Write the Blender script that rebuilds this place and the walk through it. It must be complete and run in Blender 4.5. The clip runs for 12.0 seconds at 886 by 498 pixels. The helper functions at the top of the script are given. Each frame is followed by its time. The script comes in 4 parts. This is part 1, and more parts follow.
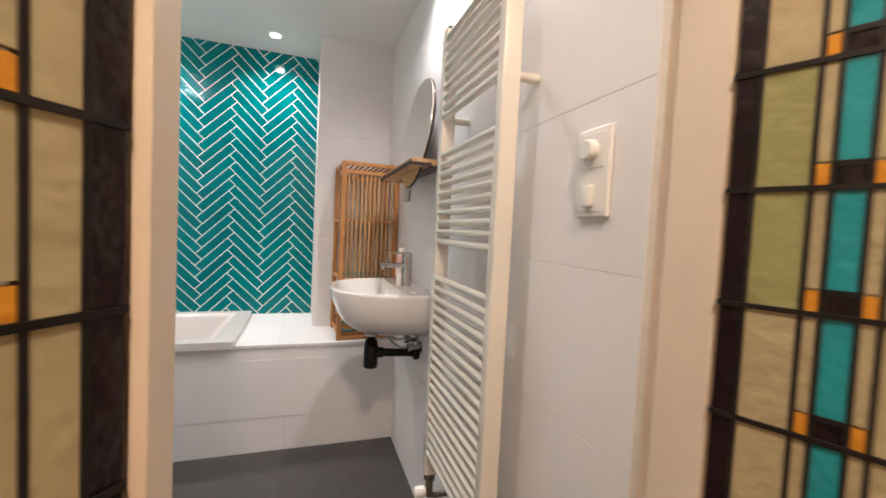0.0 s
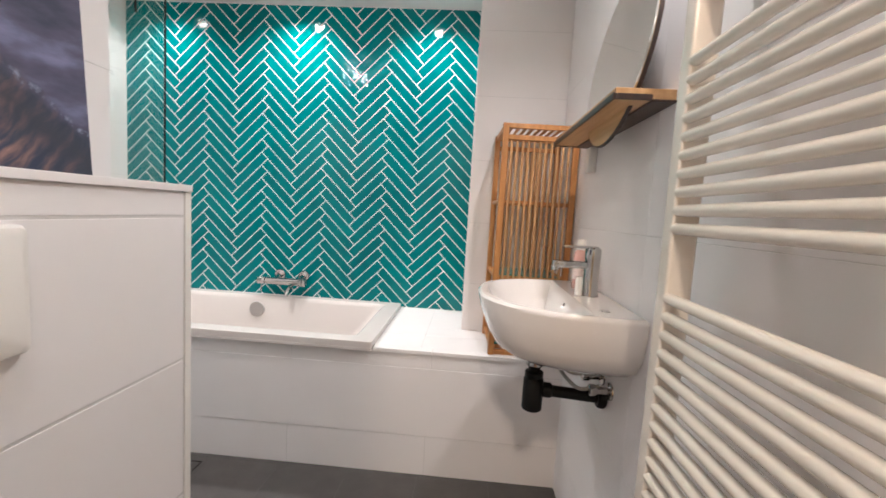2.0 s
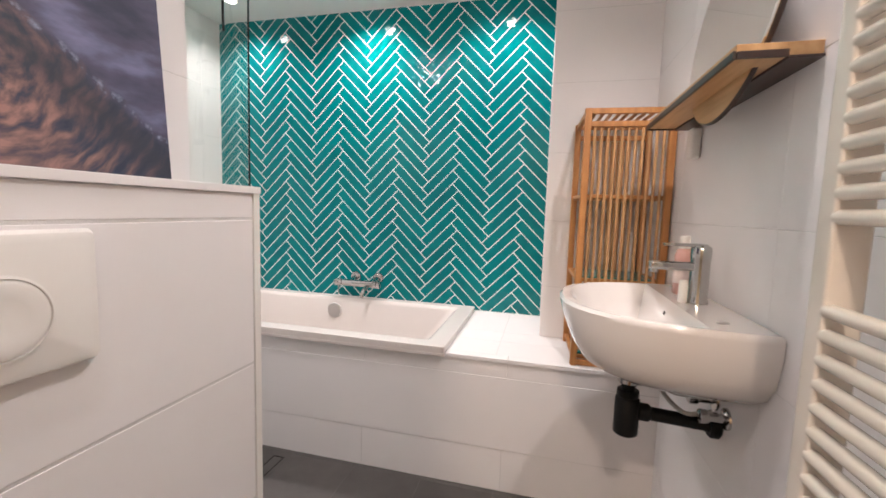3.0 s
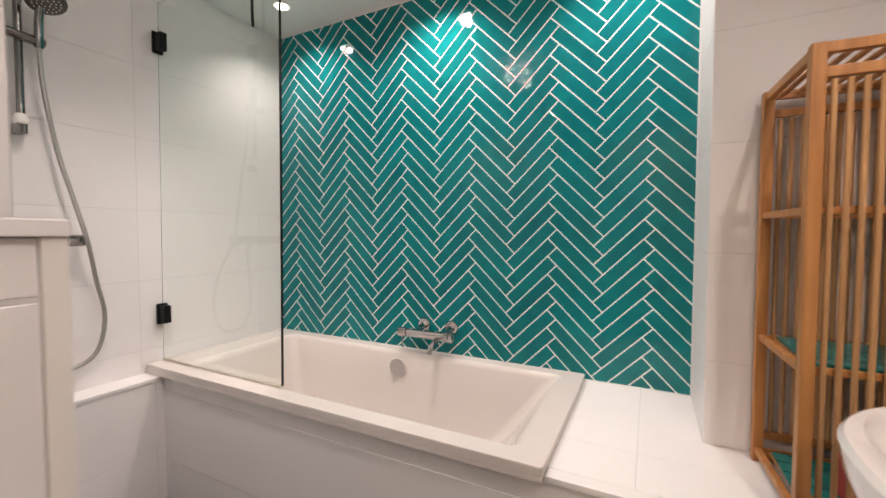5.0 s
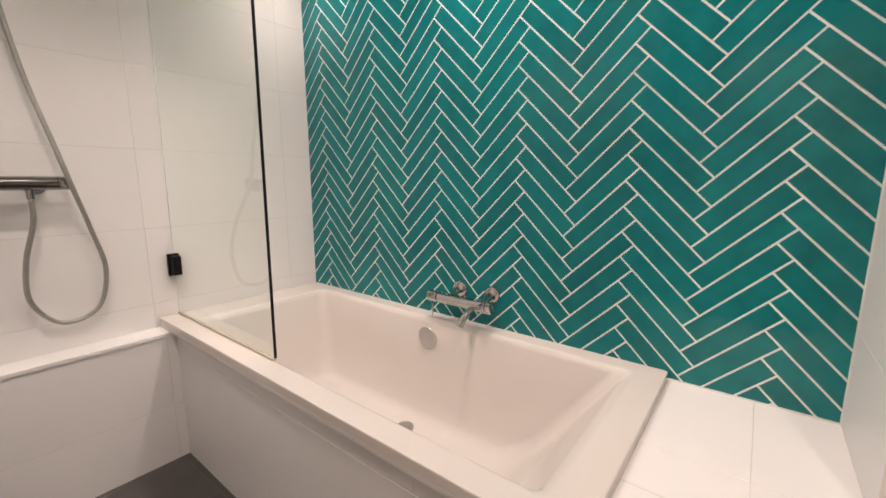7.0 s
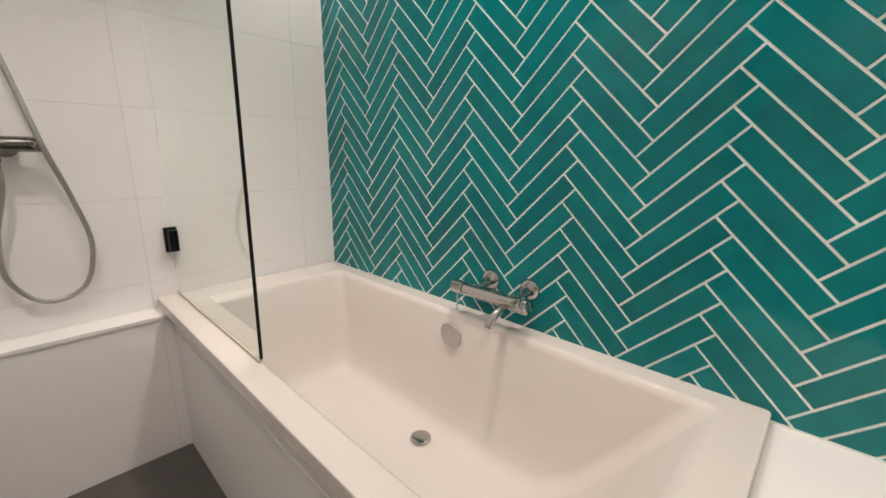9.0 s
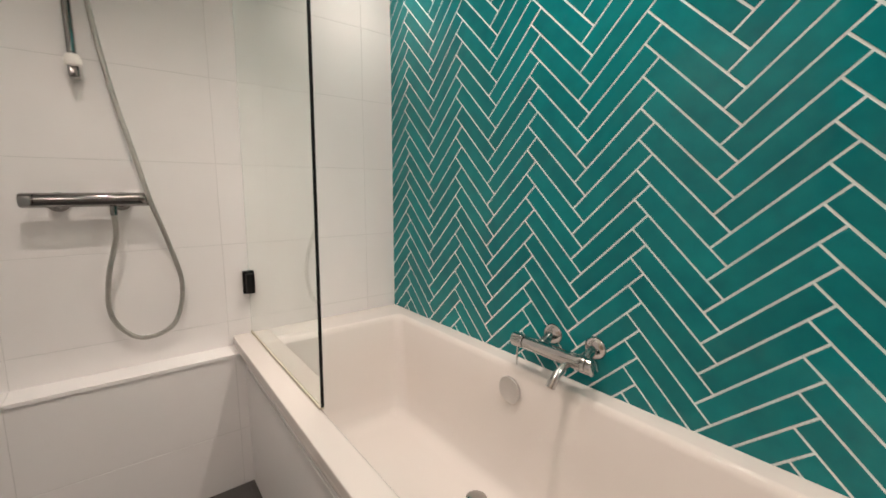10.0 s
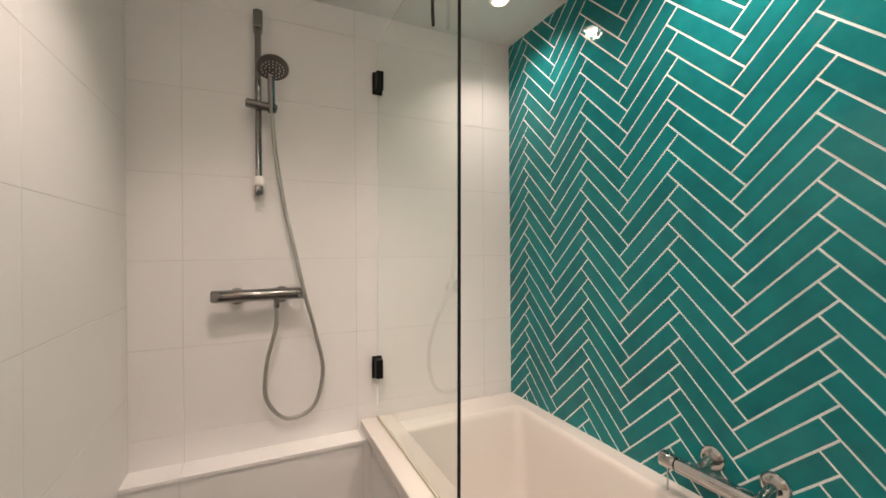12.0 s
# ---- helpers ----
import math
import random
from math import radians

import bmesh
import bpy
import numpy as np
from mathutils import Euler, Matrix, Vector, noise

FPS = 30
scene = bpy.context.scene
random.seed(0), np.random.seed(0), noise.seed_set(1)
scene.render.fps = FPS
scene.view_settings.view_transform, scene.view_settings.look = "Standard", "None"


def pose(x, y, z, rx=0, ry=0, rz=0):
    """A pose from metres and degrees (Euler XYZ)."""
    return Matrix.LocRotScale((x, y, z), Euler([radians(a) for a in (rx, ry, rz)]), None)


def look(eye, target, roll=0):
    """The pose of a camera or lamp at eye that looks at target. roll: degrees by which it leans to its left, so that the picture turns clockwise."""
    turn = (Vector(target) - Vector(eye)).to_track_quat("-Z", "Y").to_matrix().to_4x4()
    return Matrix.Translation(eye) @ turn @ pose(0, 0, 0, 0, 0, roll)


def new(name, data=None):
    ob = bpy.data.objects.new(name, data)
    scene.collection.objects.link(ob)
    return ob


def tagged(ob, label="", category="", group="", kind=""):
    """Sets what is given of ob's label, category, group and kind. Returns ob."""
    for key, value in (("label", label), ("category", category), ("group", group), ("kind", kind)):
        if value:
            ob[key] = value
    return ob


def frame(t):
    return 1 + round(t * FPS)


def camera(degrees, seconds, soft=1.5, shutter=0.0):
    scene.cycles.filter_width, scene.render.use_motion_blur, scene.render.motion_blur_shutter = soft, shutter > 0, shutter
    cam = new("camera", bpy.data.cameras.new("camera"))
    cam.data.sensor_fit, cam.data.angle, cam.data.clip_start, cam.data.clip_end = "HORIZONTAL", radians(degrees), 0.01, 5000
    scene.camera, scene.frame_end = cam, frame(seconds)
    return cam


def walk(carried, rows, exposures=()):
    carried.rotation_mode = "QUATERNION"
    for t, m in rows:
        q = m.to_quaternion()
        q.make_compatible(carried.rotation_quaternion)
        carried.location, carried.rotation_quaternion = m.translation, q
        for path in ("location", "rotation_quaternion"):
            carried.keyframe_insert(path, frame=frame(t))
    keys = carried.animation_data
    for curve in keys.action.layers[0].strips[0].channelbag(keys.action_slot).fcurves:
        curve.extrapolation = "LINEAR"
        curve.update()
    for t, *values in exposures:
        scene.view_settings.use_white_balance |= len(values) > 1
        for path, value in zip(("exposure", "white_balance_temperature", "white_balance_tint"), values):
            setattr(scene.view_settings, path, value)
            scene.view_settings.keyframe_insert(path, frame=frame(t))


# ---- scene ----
cam = camera(94.9, 12.0, soft=1.6, shutter=0.3)
PATH = [
    (0, (2.012, -2.874, 1.152), (2.653, -0.981, 1.061), 2.8),
    (0.3, (2.047, -2.73, 1.146), (2.597, -0.81, 1.044), 2.6),
    (0.5, (2.074, -2.669, 1.144), (2.563, -0.732, 1.053), 3.1),
    (1, (2.093, -2.479, 1.132), (2.379, -0.502, 1.024), 3.5),
    (1.5, (2.078, -2.393, 1.122), (2.169, -0.401, 0.978), 3.6),
    (2, (2.07, -2.353, 1.123), (1.949, -0.365, 0.942), 3.4),
    (2.5, (2.069, -2.324, 1.11), (1.751, -0.36, 0.907), 2.6),
    (3, (2.061, -2.261, 1.112), (1.582, -0.329, 0.922), 1.8),
    (3.2, (2.064, -2.221, 1.114), (1.524, -0.303, 0.94), 1.4),
    (4.8, (1.936, -1.764, 1.129), (1.064, 0.035, 1.056), 0.2),
    (5, (1.917, -1.696, 1.137), (1.014, 0.086, 1.055), 0.1),
    (5.5, (1.91, -1.513, 1.134), (0.888, 0.203, 1.031), 0.2),
    (6, (1.89, -1.381, 1.136), (0.781, 0.277, 0.985), 0.3),
    (6.5, (1.872, -1.321, 1.136), (0.691, 0.275, 0.892), 0.1),
    (7, (1.862, -1.269, 1.116), (0.649, 0.285, 0.78), 0.0),
    (7.2, (1.856, -1.251, 1.094), (0.642, 0.299, 0.742), 0.3),
    (8.8, (1.726, -1.05, 1.085), (0.418, 0.386, 0.61), 0.6),
    (9, (1.723, -1.023, 1.09), (0.372, 0.379, 0.632), 0.5),
    (9.5, (1.722, -0.996, 1.107), (0.264, 0.32, 0.73), 0.4),
    (10, (1.71, -1.021, 1.138), (0.146, 0.191, 0.848), 0.1),
    (10.5, (1.701, -1.054, 1.167), (0.044, 0.049, 0.97), -0.3),
    (11, (1.684, -1.087, 1.203), (-0.042, -0.083, 1.081), -0.6),
    (11.5, (1.666, -1.103, 1.232), (-0.112, -0.19, 1.176), -0.5),
    (12, (1.652, -1.124, 1.264), (-0.163, -0.284, 1.263), -0.4),
]
walk(cam, [(t, look(eye, target, roll)) for t, eye, target, roll in PATH], exposures=[(0.0, 0.93, 5950, 7), (0.5, 1.02, 5850, 4), (2.0, 1.05, 5950, 8), (3.0, 1.05, 6150, 12), (5.0, 0.70, 6600, 14), (7.0, 0.62, 6950, 15), (9.0, 0.52, 6650, 8), (12.0, 0.55, 7250, 12)])

# ---- world and lamps ----
WARM = (1.0, 0.895, 0.83)
world = bpy.data.worlds.new("world")
scene.world = world
world.use_nodes = True
world.node_tree.nodes["Background"].inputs[0].default_value = (0.8, 0.85, 1.0, 1)
world.node_tree.nodes["Background"].inputs[1].default_value = 0.05

CEIL = 2.237
SPOTS = [(0.30, -0.245), (1.06, -0.245), (1.81, -0.26)]          # over the bath
ROOM_SPOTS = [(2.39, -1.44), (1.80, -2.18), (0.78, -1.12)]                      # over the basin, by the door and in the shower
LAMP = (1.13, -0.95)                                             # cluster lamp


def lamp_spot(name, at, target, watts, degrees, blend=0.6, size=0.03, colour=WARM):
    data = bpy.data.lights.new(name, "SPOT")
    data.energy, data.color, data.spot_size, data.spot_blend, data.shadow_soft_size = watts, colour, radians(degrees), blend, size
    ob = new(name, data)
    ob.matrix_world = look(at, target)
    return ob


for (sx, sy), watts in zip(SPOTS, (16, 27, 19)):
    lamp_spot("bath_spot_light", (sx, sy, CEIL - 0.012), (sx, sy + 0.40, 0), watts * 1.05, 132, 0.95)
for (sx, sy), watts, degrees, size in zip(ROOM_SPOTS, (35, 13, 25), (150, 118, 118), (0.03, 0.02, 0.015)):
    lamp_spot("room_spot_light", (sx, sy, CEIL - 0.012), (sx, sy, 0), watts, degrees, 0.8, size)
data = bpy.data.lights.new("hall_light", "POINT")
data.energy, data.color, data.shadow_soft_size = 38, (1.0, 0.76, 0.56), 0.06
new("hall_light", data).location = (2.0, -3.4, 2.41)


# ---- materials ----
def material(name, colour, rough=0.5, metal=0.0, grain=0.0, scale=20.0, bump=0.0, bump_scale=60.0, vary=0.0, coat=0.0, second=None, ior=1.5, rough_vary=0.0):
    """Principled material: two scales of colour noise, fine bump, variation from piece to piece."""
    m = bpy.data.materials.new(name)
    m.use_nodes = True
    nt = m.node_tree
    b = nt.nodes["Principled BSDF"]
    b.inputs["Roughness"].default_value, b.inputs["Metallic"].default_value = rough, metal
    b.inputs["Coat Weight"].default_value, b.inputs["IOR"].default_value = coat, ior
    b.inputs["Coat Roughness"].default_value = 0.05
    b.inputs["Base Color"].default_value = (*colour, 1)
    m.diffuse_color = (*colour, 1)
    tc = nt.nodes.new("ShaderNodeNewGeometry")
    if grain or second or vary:
        n1, n2 = nt.nodes.new("ShaderNodeTexNoise"), nt.nodes.new("ShaderNodeTexNoise")
        n1.inputs["Scale"].default_value, n2.inputs["Scale"].default_value = scale, scale * 0.17
        n1.inputs["Detail"].default_value = 5
        nt.links.new(tc.outputs["Position"], n1.inputs["Vector"])
        nt.links.new(tc.outputs["Position"], n2.inputs["Vector"])
        add = nt.nodes.new("ShaderNodeMath")
        add.operation = "ADD"
        nt.links.new(n1.outputs["Fac"], add.inputs[0])
        nt.links.new(n2.outputs["Fac"], add.inputs[1])
        ramp = nt.nodes.new("ShaderNodeMapRange")
        ramp.inputs["From Min"].default_value, ramp.inputs["From Max"].default_value = 0.7, 1.3
        nt.links.new(add.outputs[0], ramp.inputs["Value"])
        mix = nt.nodes.new("ShaderNodeMix")
        mix.data_type = "RGBA"
        lo = second or tuple(c * (1 - grain) for c in colour)
        mix.inputs["A"].default_value, mix.inputs["B"].default_value = (*lo, 1), (*colour, 1)
        nt.links.new(ramp.outputs[0], mix.inputs["Factor"])
        out = mix.outputs["Result"]
        if vary:
            info, hsv, mr = nt.nodes.new("ShaderNodeObjectInfo"), nt.nodes.new("ShaderNodeHueSaturation"), nt.nodes.new("ShaderNodeMapRange")
            mr.inputs["To Min"].default_value, mr.inputs["To Max"].default_value = 1 - vary, 1 + vary
            nt.links.new(info.outputs["Random"], mr.inputs["Value"])
            nt.links.new(mr.outputs[0], hsv.inputs["Value"])
            nt.links.new(out, hsv.inputs["Color"])
            out = hsv.outputs["Color"]
        nt.links.new(out, b.inputs["Base Color"])
        if rough_vary:
            rr = nt.nodes.new("ShaderNodeMapRange")
            rr.inputs["To Min"].default_value, rr.inputs["To Max"].default_value = rough - rough_vary, rough + rough_vary
            nt.links.new(n2.outputs["Fac"], rr.inputs["Value"])
            nt.links.new(rr.outputs[0], b.inputs["Roughness"])
    if bump:
        n3, bp = nt.nodes.new("ShaderNodeTexNoise"), nt.nodes.new("ShaderNodeBump")
        n3.inputs["Scale"].default_value, n3.inputs["Detail"].default_value = bump_scale, 3
        bp.inputs["Strength"].default_value, bp.inputs["Distance"].default_value = bump, 0.002
        nt.links.new(tc.outputs["Position"], n3.inputs["Vector"])
        nt.links.new(n3.outputs["Fac"], bp.inputs["Height"])
        nt.links.new(bp.outputs["Normal"], b.inputs["Normal"])
    return m


def glowing(name, colour, strength):
    m = bpy.data.materials.new(name)
    m.use_nodes = True
    b = m.node_tree.nodes["Principled BSDF"]
    b.inputs["Emission Color"].default_value, b.inputs["Emission Strength"].default_value = (*colour, 1), strength
    return m


def wood(name, dark, light, rough=0.4, scale=(60, 60, 4)):
    m = bpy.data.materials.new(name)
    m.use_nodes = True
    nt = m.node_tree
    b = nt.nodes["Principled BSDF"]
    b.inputs["Roughness"].default_value = rough
    tc, mp, n = nt.nodes.new("ShaderNodeNewGeometry"), nt.nodes.new("ShaderNodeMapping"), nt.nodes.new("ShaderNodeTexNoise")
    mp.inputs["Scale"].default_value = scale
    n.inputs["Scale"].default_value, n.inputs["Detail"].default_value = 1.0, 6
    nt.links.new(tc.outputs["Position"], mp.inputs["Vector"])
    nt.links.new(mp.outputs[0], n.inputs["Vector"])
    r = nt.nodes.new("ShaderNodeValToRGB")
    r.color_ramp.elements[0].position, r.color_ramp.elements[1].position = 0.3, 0.7
    r.color_ramp.elements[0].color, r.color_ramp.elements[1].color = (*dark, 1), (*light, 1)
    nt.links.new(n.outputs["Fac"], r.inputs["Fac"])
    nt.links.new(r.outputs[0], b.inputs["Base Color"])
    bp = nt.nodes.new("ShaderNodeBump")
    bp.inputs["Strength"].default_value, bp.inputs["Distance"].default_value = 0.3, 0.001
    nt.links.new(n.outputs["Fac"], bp.inputs["Height"])
    nt.links.new(bp.outputs["Normal"], b.inputs["Normal"])
    return m


def glass(name, colour, rough=0.0, bump=0.0):
    m = bpy.data.materials.new(name)
    m.use_nodes = True
    b = m.node_tree.nodes["Principled BSDF"]
    b.inputs["Base Color"].default_value = (*colour, 1)
    b.inputs["Transmission Weight"].default_value, b.inputs["Roughness"].default_value, b.inputs["IOR"].default_value = 1.0, rough, 1.45
    if bump:
        nt = m.node_tree
        n3, bp, tc = nt.nodes.new("ShaderNodeTexNoise"), nt.nodes.new("ShaderNodeBump"), nt.nodes.new("ShaderNodeNewGeometry")
        n3.inputs["Scale"].default_value = 40
        bp.inputs["Strength"].default_value, bp.inputs["Distance"].default_value = bump, 0.01
        nt.links.new(tc.outputs["Position"], n3.inputs["Vector"])
        nt.links.new(n3.outputs["Fac"], bp.inputs["Height"])
        nt.links.new(bp.outputs["Normal"], b.inputs["Normal"])
    return m


M_TILE = material("white_satin_tile", (0.80, 0.772, 0.765), 0.42, grain=0.03, scale=6, bump=0.05, bump_scale=12, vary=0.012, rough_vary=0.06)
M_GROUT = material("pale_grout", (0.66, 0.64, 0.625), 0.85, grain=0.15, scale=30, bump=0.3, bump_scale=300)
M_TEAL = material("teal_glazed_tile", (0.001, 0.138, 0.150), 0.06, grain=0.3, second=(0.002, 0.20, 0.205), scale=18, bump=1.0, bump_scale=14, vary=0.10, ior=1.37)
M_TEAL_GROUT = material("white_grout", (0.81, 0.87, 0.85), 0.8, grain=0.1, scale=40, bump=0.3, bump_scale=300)
M_FLOOR = material("anthracite_floor_tile", (0.082, 0.074, 0.070), 0.45, grain=0.35, scale=14, bump=0.25, bump_scale=90, vary=0.08, rough_vary=0.12)
M_FLOOR_GROUT = material("dark_grout", (0.12, 0.115, 0.11), 0.9, grain=0.2, scale=50)
M_PLASTER = material("white_ceiling_paint", (0.80, 0.80, 0.78), 0.8, grain=0.03, scale=4, bump=0.1, bump_scale=150)
M_ACRYLIC = material("white_acrylic", (0.67, 0.615, 0.58), 0.06, grain=0.02, scale=3, ior=1.5)
M_CERAMIC = material("white_ceramic", (0.74, 0.705, 0.68), 0.08, grain=0.02, scale=5, coat=0.6)
M_CHROME = material("polished_chrome", (0.52, 0.51, 0.50), 0.08, metal=1.0, grain=0.05, scale=40)
# chrome for the shower set, dark room reflections put into its base colour
M_CHROME_DARK_REFLECT = material("chrome_dark_reflections", (0.26, 0.25, 0.245), 0.06, metal=1.0, grain=0.05, scale=40)
M_DARK = material("tarnished_brass", (0.22, 0.18, 0.14), 0.35, metal=0.9, grain=0.3, scale=60)
M_SATIN = material("satin_chrome", (0.62, 0.60, 0.59), 0.28, metal=0.9, grain=0.05, scale=40)
M_HOSE = material("metal_hose", (0.48, 0.46, 0.43), 0.30, metal=0.9, grain=0.2, scale=200, bump=0.6, bump_scale=900)
M_BLACK = material("matte_black_plastic", (0.005, 0.005, 0.005), 0.5, grain=0.3, scale=30, ior=1.3)
M_ENAMEL = material("cream_enamel", (0.80, 0.74, 0.66), 0.22, grain=0.03, scale=8, coat=0.3)
M_PLASTIC = material("white_plastic", (0.80, 0.77, 0.73), 0.35, grain=0.02, scale=10)
M_CREAM = material("cream_paint", (0.78, 0.64, 0.50), 0.42, grain=0.06, scale=6, bump=0.15, bump_scale=70)
M_HALL = material("hall_plaster", (0.62, 0.52, 0.38), 0.8, grain=0.06, scale=4)
M_BAMBOO = wood("bamboo", (0.33, 0.13, 0.035), (0.52, 0.24, 0.075))
M_SLAT = wood("bamboo_slat", (0.36, 0.18, 0.07), (0.56, 0.33, 0.15))
M_SHELFWOOD = wood("oak_shelf", (0.46, 0.26, 0.11), (0.66, 0.42, 0.21), scale=(50, 4, 50))
M_EDGE = wood("dark_shelf_edge", (0.022, 0.012, 0.012), (0.045, 0.022, 0.018), scale=(50, 4, 50))
M_MIRROR = material("mirror", (0.88, 0.90, 0.88), 0.01, metal=1.0)
M_SCREEN = glass("shower_glass", (0.965, 0.995, 0.965))
M_GLOW = glowing("lamp_glow", (1.0, 0.88, 0.72), 9.0)
M_GLOW_DIM = glowing("deep_lamp_glow", (1.0, 0.88, 0.72), 2.0)
M_BULB = glowing("bulb_glow", (1.0, 0.90, 0.80), 145.0)
M_LEAD = material("lead_came", (0.025, 0.021, 0.022), 0.45, metal=0.6, grain=0.3, scale=60)
M_PEARL = material("pink_liquid", (0.68, 0.38, 0.33), 0.25, grain=0.1, scale=20, coat=0.4)


# ---- mesh tools ----
def part(name, bm, mat, parent=None, label="", smooth=False):
    """One mesh object from a bmesh, under a thing or a part."""
    me = bpy.data.meshes.new(name)
    bmesh.ops.recalc_face_normals(bm, faces=bm.faces)
    for f in bm.faces:
        f.smooth = smooth
    bm.to_mesh(me)
    bm.free()
    me.materials.append(mat)
    ob = new(name, me)
    ob.parent = parent
    if smooth:
        me.set_sharp_from_angle(angle=radians(40))
    return tagged(ob, label)


def thing(name, at, label, category, group="", turn=0):
    ob = new(name)
    ob.matrix_basis = pose(*at, 0, 0, turn)
    ob.empty_display_size = 0.1
    return tagged(ob, label, category, group)


def box(x0, y0, z0, x1, y1, z1, bevel=0.0, segments=2, into=None):
    bm = bmesh.new()
    bmesh.ops.create_cube(bm, size=1)
    bmesh.ops.scale(bm, vec=(x1 - x0, y1 - y0, z1 - z0), verts=bm.verts)
    bmesh.ops.translate(bm, vec=((x0 + x1) / 2, (y0 + y1) / 2, (z0 + z1) / 2), verts=bm.verts)
    if bevel:
        bmesh.ops.bevel(bm, geom=bm.edges[:], offset=bevel, segments=segments, profile=0.6, affect="EDGES")
    return merge(into, bm)


def merge(into, bm):
    if into is None:
        return bm
    me = bpy.data.meshes.new("tmp")
    bm.to_mesh(me)
    bm.free()
    into.from_mesh(me)
    bpy.data.meshes.remove(me)
    return into


def turned(profile, at=(0, 0, 0), axis="z", n=24, into=None):
    """A surface of revolution: profile rows of (radius, height) along the axis from at."""
    bm = bmesh.new()
    rings = []
    for r, h in profile:
        ring = []
        for k in range(n):
            a = 2 * math.pi * k / n
            p = (r * math.cos(a), r * math.sin(a), h)
            p = {"z": p, "y": (p[0], p[2], p[1]), "x": (p[2], p[0], p[1])}[axis]
            ring.append(bm.verts.new((p[0] + at[0], p[1] + at[1], p[2] + at[2])))
        rings.append(ring)
    for a, b in zip(rings, rings[1:]):
        for k in range(n):
            bm.faces.new((a[k], a[(k + 1) % n], b[(k + 1) % n], b[k]))
    bm.faces.new(rings[0][::-1])
    bm.faces.new(rings[-1])
    return merge(into, bm)


def rod(a, b, r, n=12, into=None):
    """A round bar from a to b with slightly rounded ends."""
    a, b = Vector(a), Vector(b)
    d = b - a
    e = min(r * 0.25, d.length * 0.2)
    bm = turned([(r - e, 0), (r, e), (r, d.length - e), (r - e, d.length)], n=n)
    bmesh.ops.transform(bm, matrix=Matrix.Translation(a) @ d.to_track_quat("Z", "Y").to_matrix().to_4x4(), verts=bm.verts)
    return merge(into, bm)


def smooth_line(points, steps=8):
    """Catmull-Rom line through the points."""
    p = [Vector(q) for q in points]
    p = [p[0] * 2 - p[1]] + p + [p[-1] * 2 - p[-2]]
    out = []
    for i in range(1, len(p) - 2):
        for k in range(steps):
            t = k / steps
            out.append(0.5 * ((2 * p[i]) + (p[i + 1] - p[i - 1]) * t + (2 * p[i - 1] - 5 * p[i] + 4 * p[i + 1] - p[i + 2]) * t * t + (3 * p[i] - p[i - 1] - 3 * p[i + 1] + p[i + 2]) * t ** 3))
    return out + [p[-2]]


def tube(points, r, n=10, steps=8, into=None):
    line = smooth_line(points, steps)
    bm = bmesh.new()
    rings, side = [], None
    for i, q in enumerate(line):
        d = (line[min(i + 1, len(line) - 1)] - line[max(i - 1, 0)]).normalized()
        side = (side - d * side.dot(d)).normalized() if side else d.orthogonal().normalized()
        up = d.cross(side)
        rings.append([bm.verts.new(q + (side * math.cos(2 * math.pi * k / n) + up * math.sin(2 * math.pi * k / n)) * r) for k in range(n)])
    for a, b in zip(rings, rings[1:]):
        for k in range(n):
            bm.faces.new((a[k], a[(k + 1) % n], b[(k + 1) % n], b[k]))
    bm.faces.new(rings[0][::-1])
    bm.faces.new(rings[-1])
    return merge(into, bm)


def loft(loops, cap_first=False, cap_last=True, into=None):
    """A skin over loops of equally many points."""
    bm = bmesh.new()
    rings = [[bm.verts.new(p) for p in loop] for loop in loops]
    n = len(rings[0])
    for a, b in zip(rings, rings[1:]):
        for k in range(n):
            bm.faces.new((a[k], a[(k + 1) % n], b[(k + 1) % n], b[k]))
    if cap_first:
        bm.faces.new(rings[0][::-1])
    if cap_last:
        bm.faces.new(rings[-1])
    return merge(into, bm)


def round_rect(x0, y0, x1, y1, z, r, n=6):
    out = []
    for cx, cy, a0 in ((x1 - r, y1 - r, 0), (x0 + r, y1 - r, 90), (x0 + r, y0 + r, 180), (x1 - r, y0 + r, 270)):
        for k in range(n + 1):
            a = radians(a0 + 90 * k / n)
            out.append((cx + r * math.cos(a), cy + r * math.sin(a), z))
    return out


# ---- large structure ----
RIGHT, FRONT, BACK = 2.49, -2.42, -1.508      # wall faces: basin wall, door wall, back of the shower
PIER, BOX, BOX_END = 1.288, 1.487, -1.54
STEP, DECK, RIM = -0.715, 0.545, 0.572
TEAL_R, PIL = 2.063, -0.362
T = 0.0007                                      # how far tiles stand proud


def structure(name, bm, mat, label=""):
    return tagged(part(name, bm, mat, None, label), kind="structure")


floor = structure("floor", box(-0.2, -2.46, -0.1, 2.8, -0.68, -T), M_FLOOR_GROUT, "dark grey tiled bathroom floor")
structure("hall_floor", box(0.8, -4.5, -0.1, 3.6, -2.46, -0.002), wood("hall_boards", (0.16, 0.09, 0.04), (0.3, 0.18, 0.09), scale=(40, 3, 40)), "plain wooden hallway floor")
structure("ceiling", box(-0.2, -2.46, CEIL, 2.8, 0.15, CEIL + 0.1), M_PLASTER, "white painted ceiling")
structure("hall_ceiling", box(0.8, -4.5, 2.45, 3.6, -2.54, 2.55), M_PLASTER, "white hallway ceiling")
wall_bath = structure("wall_bath", box(0.0, -0.0029, 0.3, TEAL_R, 0.12, CEIL), M_TEAL_GROUT, "bath wall clad in teal herringbone tiles")
